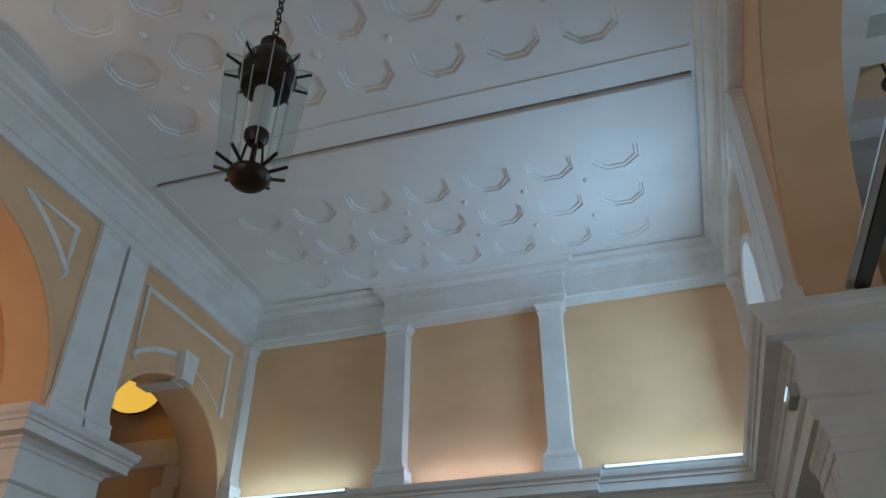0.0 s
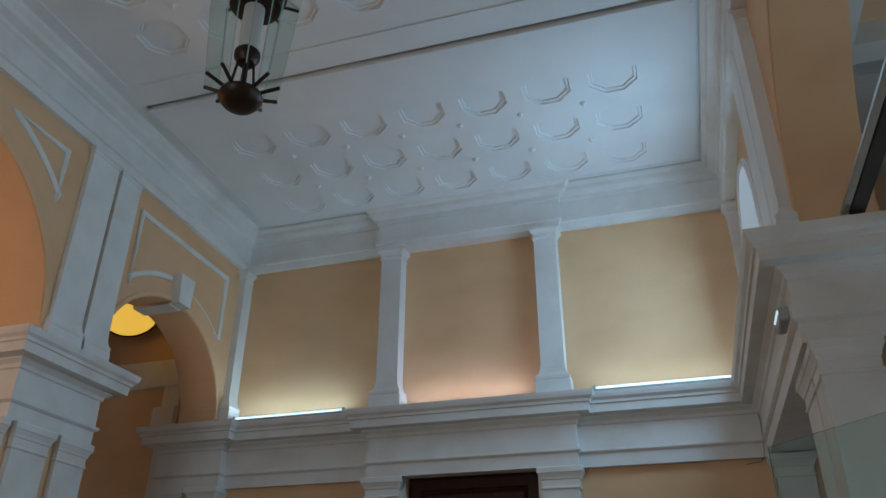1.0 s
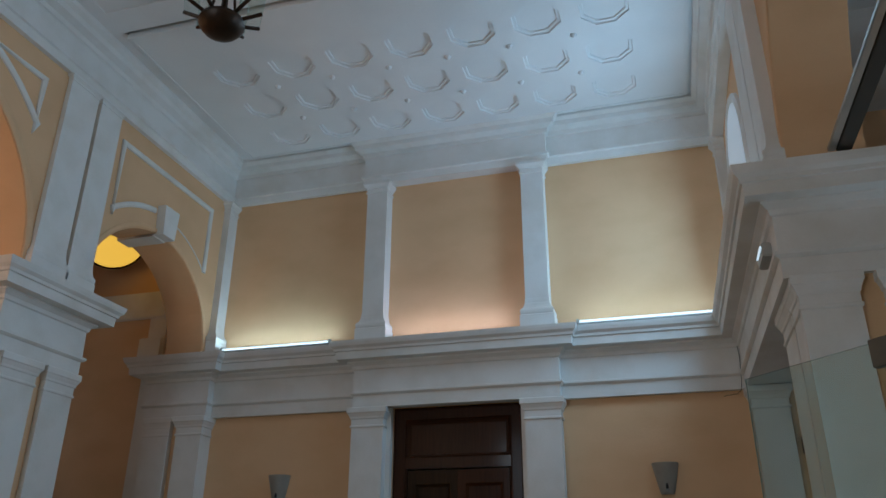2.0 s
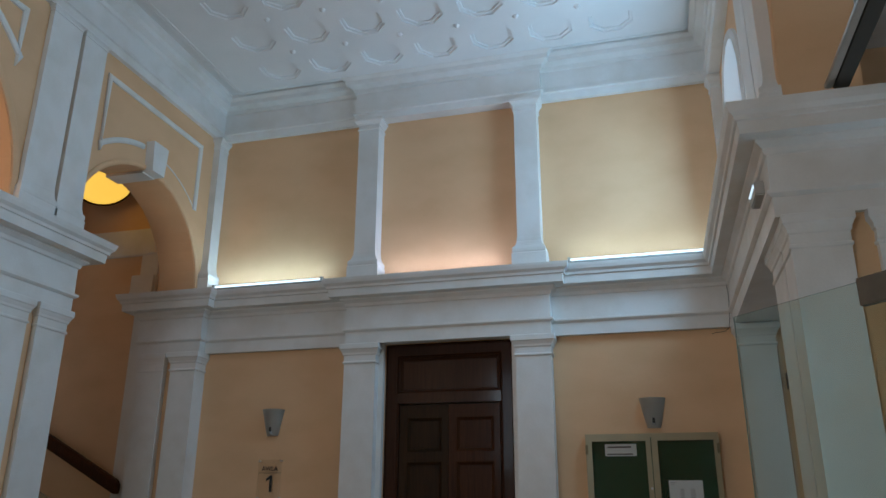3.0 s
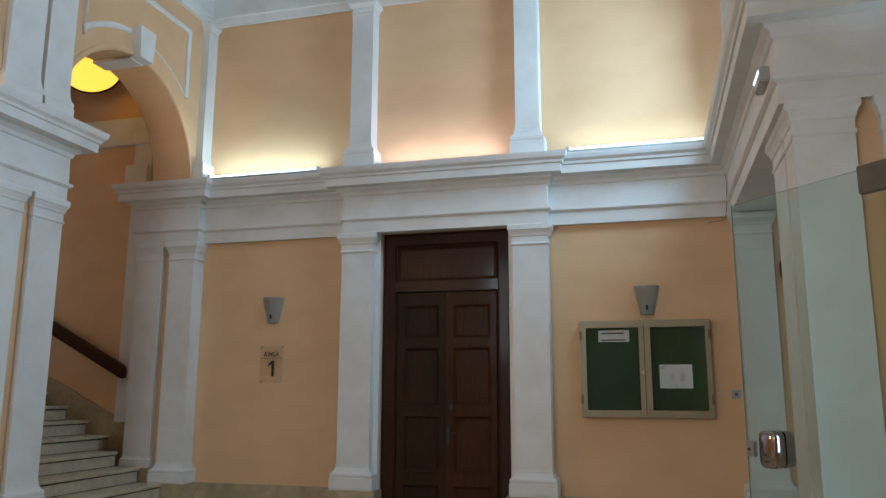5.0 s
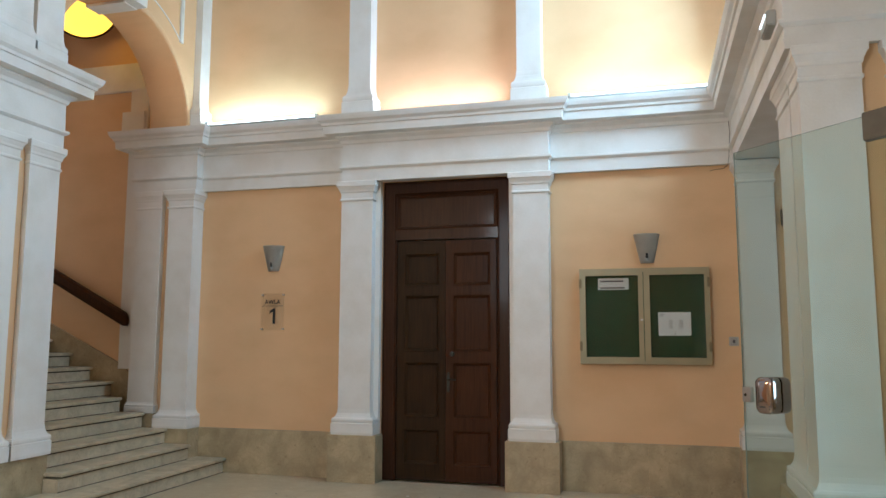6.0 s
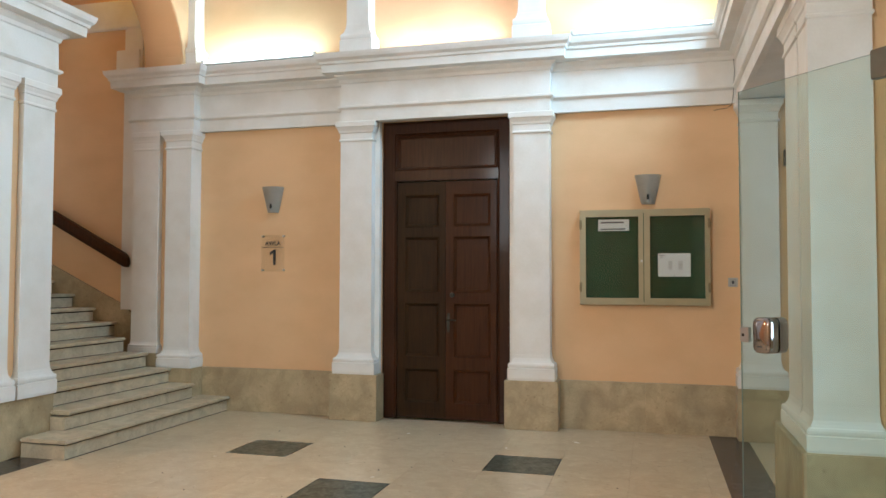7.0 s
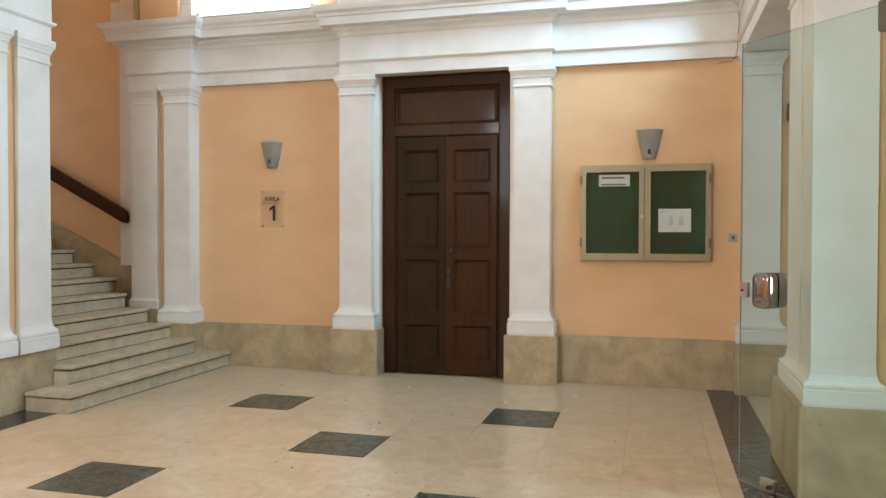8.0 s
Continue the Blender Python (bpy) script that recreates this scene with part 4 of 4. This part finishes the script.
part("patch_fitting", box(0.165, 0.265, -0.016, 0.016, 0.004, 0.075, bevel=0.003), STEEL, gd, "steel patch fitting")
part("top_patch_fitting", box(0.852, 1.25, -0.022, 0.022, 2.43, 2.575, bevel=0.004), STEELD, gd, "dull steel top fitting")
part("pivot", lathe([(0, 0.02), (0.012, 0.02), (0.012, 0)], n=10), IRON, gd).matrix_basis = pose(0.24, -0.016, 0.04, 90)

# ---------------------------------------------------------------- lantern
lan = thing("hanging_lantern", "large bronze lantern with slanting glass fins hanging on a chain", "lantern", (-2.10, 2.815, 4.145))
part("bowl", lathe([(0, 0.025), (0.05, 0.03), (0.09, 0.045), (0.118, 0.078), (0.126, 0.10), (0.118, 0.125), (0.095, 0.14), (0, 0.145)], n=28), BRONZE, lan, "dark red-bronze bowl", True)
part("hood", lathe([(0.0, 0.78), (0.10, 0.785), (0.155, 0.80), (0.165, 0.86), (0.185, 0.90), (0.185, 0.925), (0.17, 0.94), (0.165, 1.0), (0.15, 1.05), (0.115, 1.10), (0.085, 1.13), (0.075, 1.16), (0.085, 1.175), (0.085, 1.21), (0.06, 1.24), (0, 1.25)], n=28), BRONZE, lan, "dark bronze hood", True)
part("diffuser", lathe([(0, 0.45), (0.055, 0.45), (0.062, 0.47), (0.062, 0.79), (0, 0.79)], n=20), OPAL, lan, "white opal cylinder", True)
part("socket", lathe([(0, 0.34), (0.05, 0.35), (0.075, 0.39), (0.075, 0.43), (0.05, 0.46), (0, 0.46)], n=20), BRONZE, lan, "", True)
for i in range(4):
    a = math.pi / 4 + i * math.pi / 2
    part("stay", bar((0.07 * math.cos(a), 0.07 * math.sin(a), 0.14), (0.04 * math.cos(a), 0.04 * math.sin(a), 0.40), 0.008), BRONZE, lan)
for i in range(10):
    a = 2 * math.pi * i / 10 - math.radians(54) 
    c, s = math.cos(a), math.sin(a)
    part("lower_prong", bar((0.09 * c, 0.09 * s, 0.13), (0.215 * c, 0.215 * s, 0.175), 0.011), BRONZE, lan)
    part("upper_prong", bar((0.15 * c, 0.15 * s, 0.90), (0.28 * c, 0.28 * s, 0.935), 0.010), BRONZE, lan)
    fin = bmesh.new()
    q = [(0.135, 0.155), (0.215, 0.18), (0.285, 0.955), (0.17, 0.985)]
    w = Vector((-s, c, 0)) * 0.004
    vs = [[fin.verts.new(Vector((r * c, r * s, z)) + w * k) for r, z in q] for k in (-1, 1)]
    fin.faces.new(vs[0]), fin.faces.new(vs[1])
    for j in range(4):
        fin.faces.new((vs[0][j], vs[0][(j + 1) % 4], vs[1][(j + 1) % 4], vs[1][j]))
    f = part("glass_fin", fin, LGLASS, lan, "slanting sheet of pale green glass")
    f.data.materials.append(GLASSEDGE)
    for p in f.data.polygons:
        p.material_index = 0 if p.area > 0.02 else 1
    f.visible_shadow = False
ch = bmesh.new()
z = 1.245
k = 0
while 4.155 + z < CEIL:
    tor = [(0.022 * math.cos(t), 0.036 * math.sin(t) + z + 0.03) for t in (i * math.pi / 5 for i in range(10))]
    for a, b in zip(tor, tor[1:] + tor[:1]):
        bar((a[0], 0, a[1]) if k % 2 else (0, a[0], a[1]), (b[0], 0, b[1]) if k % 2 else (0, b[0], b[1]), 0.006, ch, 5)
    z += 0.055
    k += 1
part("chain", ch, BRONZE, lan, "dark iron chain")

# up-lighter on the arcade wall, above the large arch
ul = thing("uplighter", "bronze half-bowl up-lighter on the ochre arcade wall", "wall lamp", (-4.45, 2.35, 5.26))
part("bowl", lathe([(0.0, 0.0), (0.12, 0.01), (0.19, 0.10), (0.205, 0.26), (0.197, 0.26), (0.18, 0.10), (0.11, 0.02), (0.0, 0.012)], n=24), BRONZE, ul, "", True)
part("arm", bar((-0.1, 0, 0.02), (-0.52, 0, 0.02), 0.015), BRONZE, ul)
# unseen plate added so the warm glow ends in a straight line on the ceiling
part("glow_shield", box(-0.040, -0.028, -0.19, 0.19, 0.02, 0.40, bevel=0.003), BRONZE, ul, "unseen upright plate added to cut off the glow")

# amber lamp over the stairs
al = thing("ceiling_lamp", "lit amber glass bowl lamp with bronze rim hanging over the stairs", "ceiling lamp", (-6.19, 7.02, 5.15))
FACE = Vector((0.615, -0.697, -0.368)) * 0.8 + Vector((0.75, 0.66, 0)) * 0.19 - Vector((0.243, -0.276, 0.929)) * 0.57
TILT = FACE.to_track_quat("-Z", "Y").to_matrix().to_4x4()
part("bowl", lathe([(0, -0.17), (0.14, -0.155), (0.25, -0.10), (0.32, -0.02), (0.325, 0.02), (0, 0.03)], n=32), GLOWLAMP, al, "glowing amber glass bowl", True).matrix_basis = TILT
part("rim", lathe([(0.322, -0.03), (0.345, -0.025), (0.36, 0.04), (0.30, 0.10), (0, 0.12), (0, 0.10), (0.28, 0.08), (0.322, 0.02)], n=32), BRONZE, al, "dark bronze rim", True).matrix_basis = TILT
part("rod", bar((0, 0, 0.18), (0, 0, 0.93), 0.012), BRONZE, al)

# ---------------------------------------------------------------- floor, laid last
floor = thing("floor", "polished cream marble floor with dark green square insets", "floor", kind="structure")
part("bed", box(-9.3, 6.3, -4.6, 9.6, -0.2, -0.012), DADOM, floor)
CX, CY, X0, Y0 = 0.545, 0.540, -3.432, 3.552
cache = {}


def tile(x0, x1, y0, y1, m, name, bm_key):
    w, d = round(x1 - x0, 4), round(y1 - y0, 4)
    key = (w, d, m.name)
    if key not in cache:
        b = bmesh.new()
        g = 0.00025
        lo = [b.verts.new((x, y, -0.012)) for x, y in ((g, g), (w - g, g), (w - g, d - g), (g, d - g))]
        hi = [b.verts.new((x, y, 0.0)) for x, y in ((2 * g, 2 * g), (w - 2 * g, 2 * g), (w - 2 * g, d - 2 * g), (2 * g, d - 2 * g))]
        b.faces.new(hi)
        for i in range(4):
            b.faces.new((lo[i], lo[(i + 1) % 4], hi[(i + 1) % 4], hi[i]))
        cache[key] = mesh(name, b, m)
    ob = new(name, cache[key])
    ob.parent = floor
    ob.location = (x0, y0, 0)


xs = [-4.62] + [X0 + CX * i for i in range(-2, 8)] + [0.505]
xs = [x for x in xs if -4.62 <= x <= 0.506]
ys = [Y0 + CY * j for j in range(-12, 8)]
ys = [y for y in ys if y < BACK - 0.1] + [BACK]
for i, (a, b) in enumerate(zip(xs, xs[1:])):
    for c, d in zip(ys, ys[1:]):
        ci, rj = round((a - X0) / CX), round((c - Y0) / CY)
        dark = abs(a - X0 - ci * CX) < 0.01 and b - a > 0.4 and d - c > 0.4 and ci in (0, 2, 4) and rj <= 4 and rj % 2 == 0 and (ci + rj) % 4 == 0
        if dark:
            tile(a + 0.007, b - 0.007, c + 0.007, d - 0.007, GREENM, "inset_tile", 0)
            tile(a, b, c, c + 0.007, INK, "border_strip", 0)
            tile(a, b, d - 0.007, d, INK, "border_strip", 0)
            tile(a, a + 0.007, c + 0.007, d - 0.007, INK, "border_strip", 0)
            tile(b - 0.007, b, c + 0.007, d - 0.007, INK, "border_strip", 0)
        else:
            tile(a, b, c, d, FLOORM, "floor_tile", 0)
for j in range(12):
    y0 = -3.0 + j * 0.88
    for a, b in ((0.505, 0.83), (-4.95, -4.62)):
        tile(a, b, y0, min(y0 + 0.88, BACK), BROWNM, "band_tile", 0)
for i in range(4):
    for j in range(9):
        tile(0.83 + i * 1.0, 1.83 + i * 1.0, -1.4 + j, -0.4 + j, FLOORM, "floor_tile", 0)
for i in range(4):
    for j in range(6):
        tile(-5.95 - i, -4.95 - i, -1.0 + j, 0.0 + j, FLOORM, "floor_tile", 0)
# crumbs and flakes of plaster on the marble
rng = random.Random(7)
cb = bmesh.new()
for _ in range(34):
    x, y, r = rng.uniform(-3.6, 0.4), rng.uniform(3.9, 7.2), rng.uniform(0.004, 0.011)
    a = rng.uniform(0, 3)
    ring = [cb.verts.new((x + r * rng.uniform(0.6, 1.3) * math.cos(a + k * 1.26), y + r * rng.uniform(0.6, 1.3) * math.sin(a + k * 1.26), 0.0002)) for k in range(5)]
    tip = cb.verts.new((x, y, r * 0.6))
    for k in range(5):
        cb.faces.new((ring[k], ring[(k + 1) % 5], tip))
    cb.faces.new(ring)
tagged(part("floor_dirt", cb, GRIME_SHADE), "scattered dark crumbs of dirt on the marble floor", "dirt", kind="stuff")
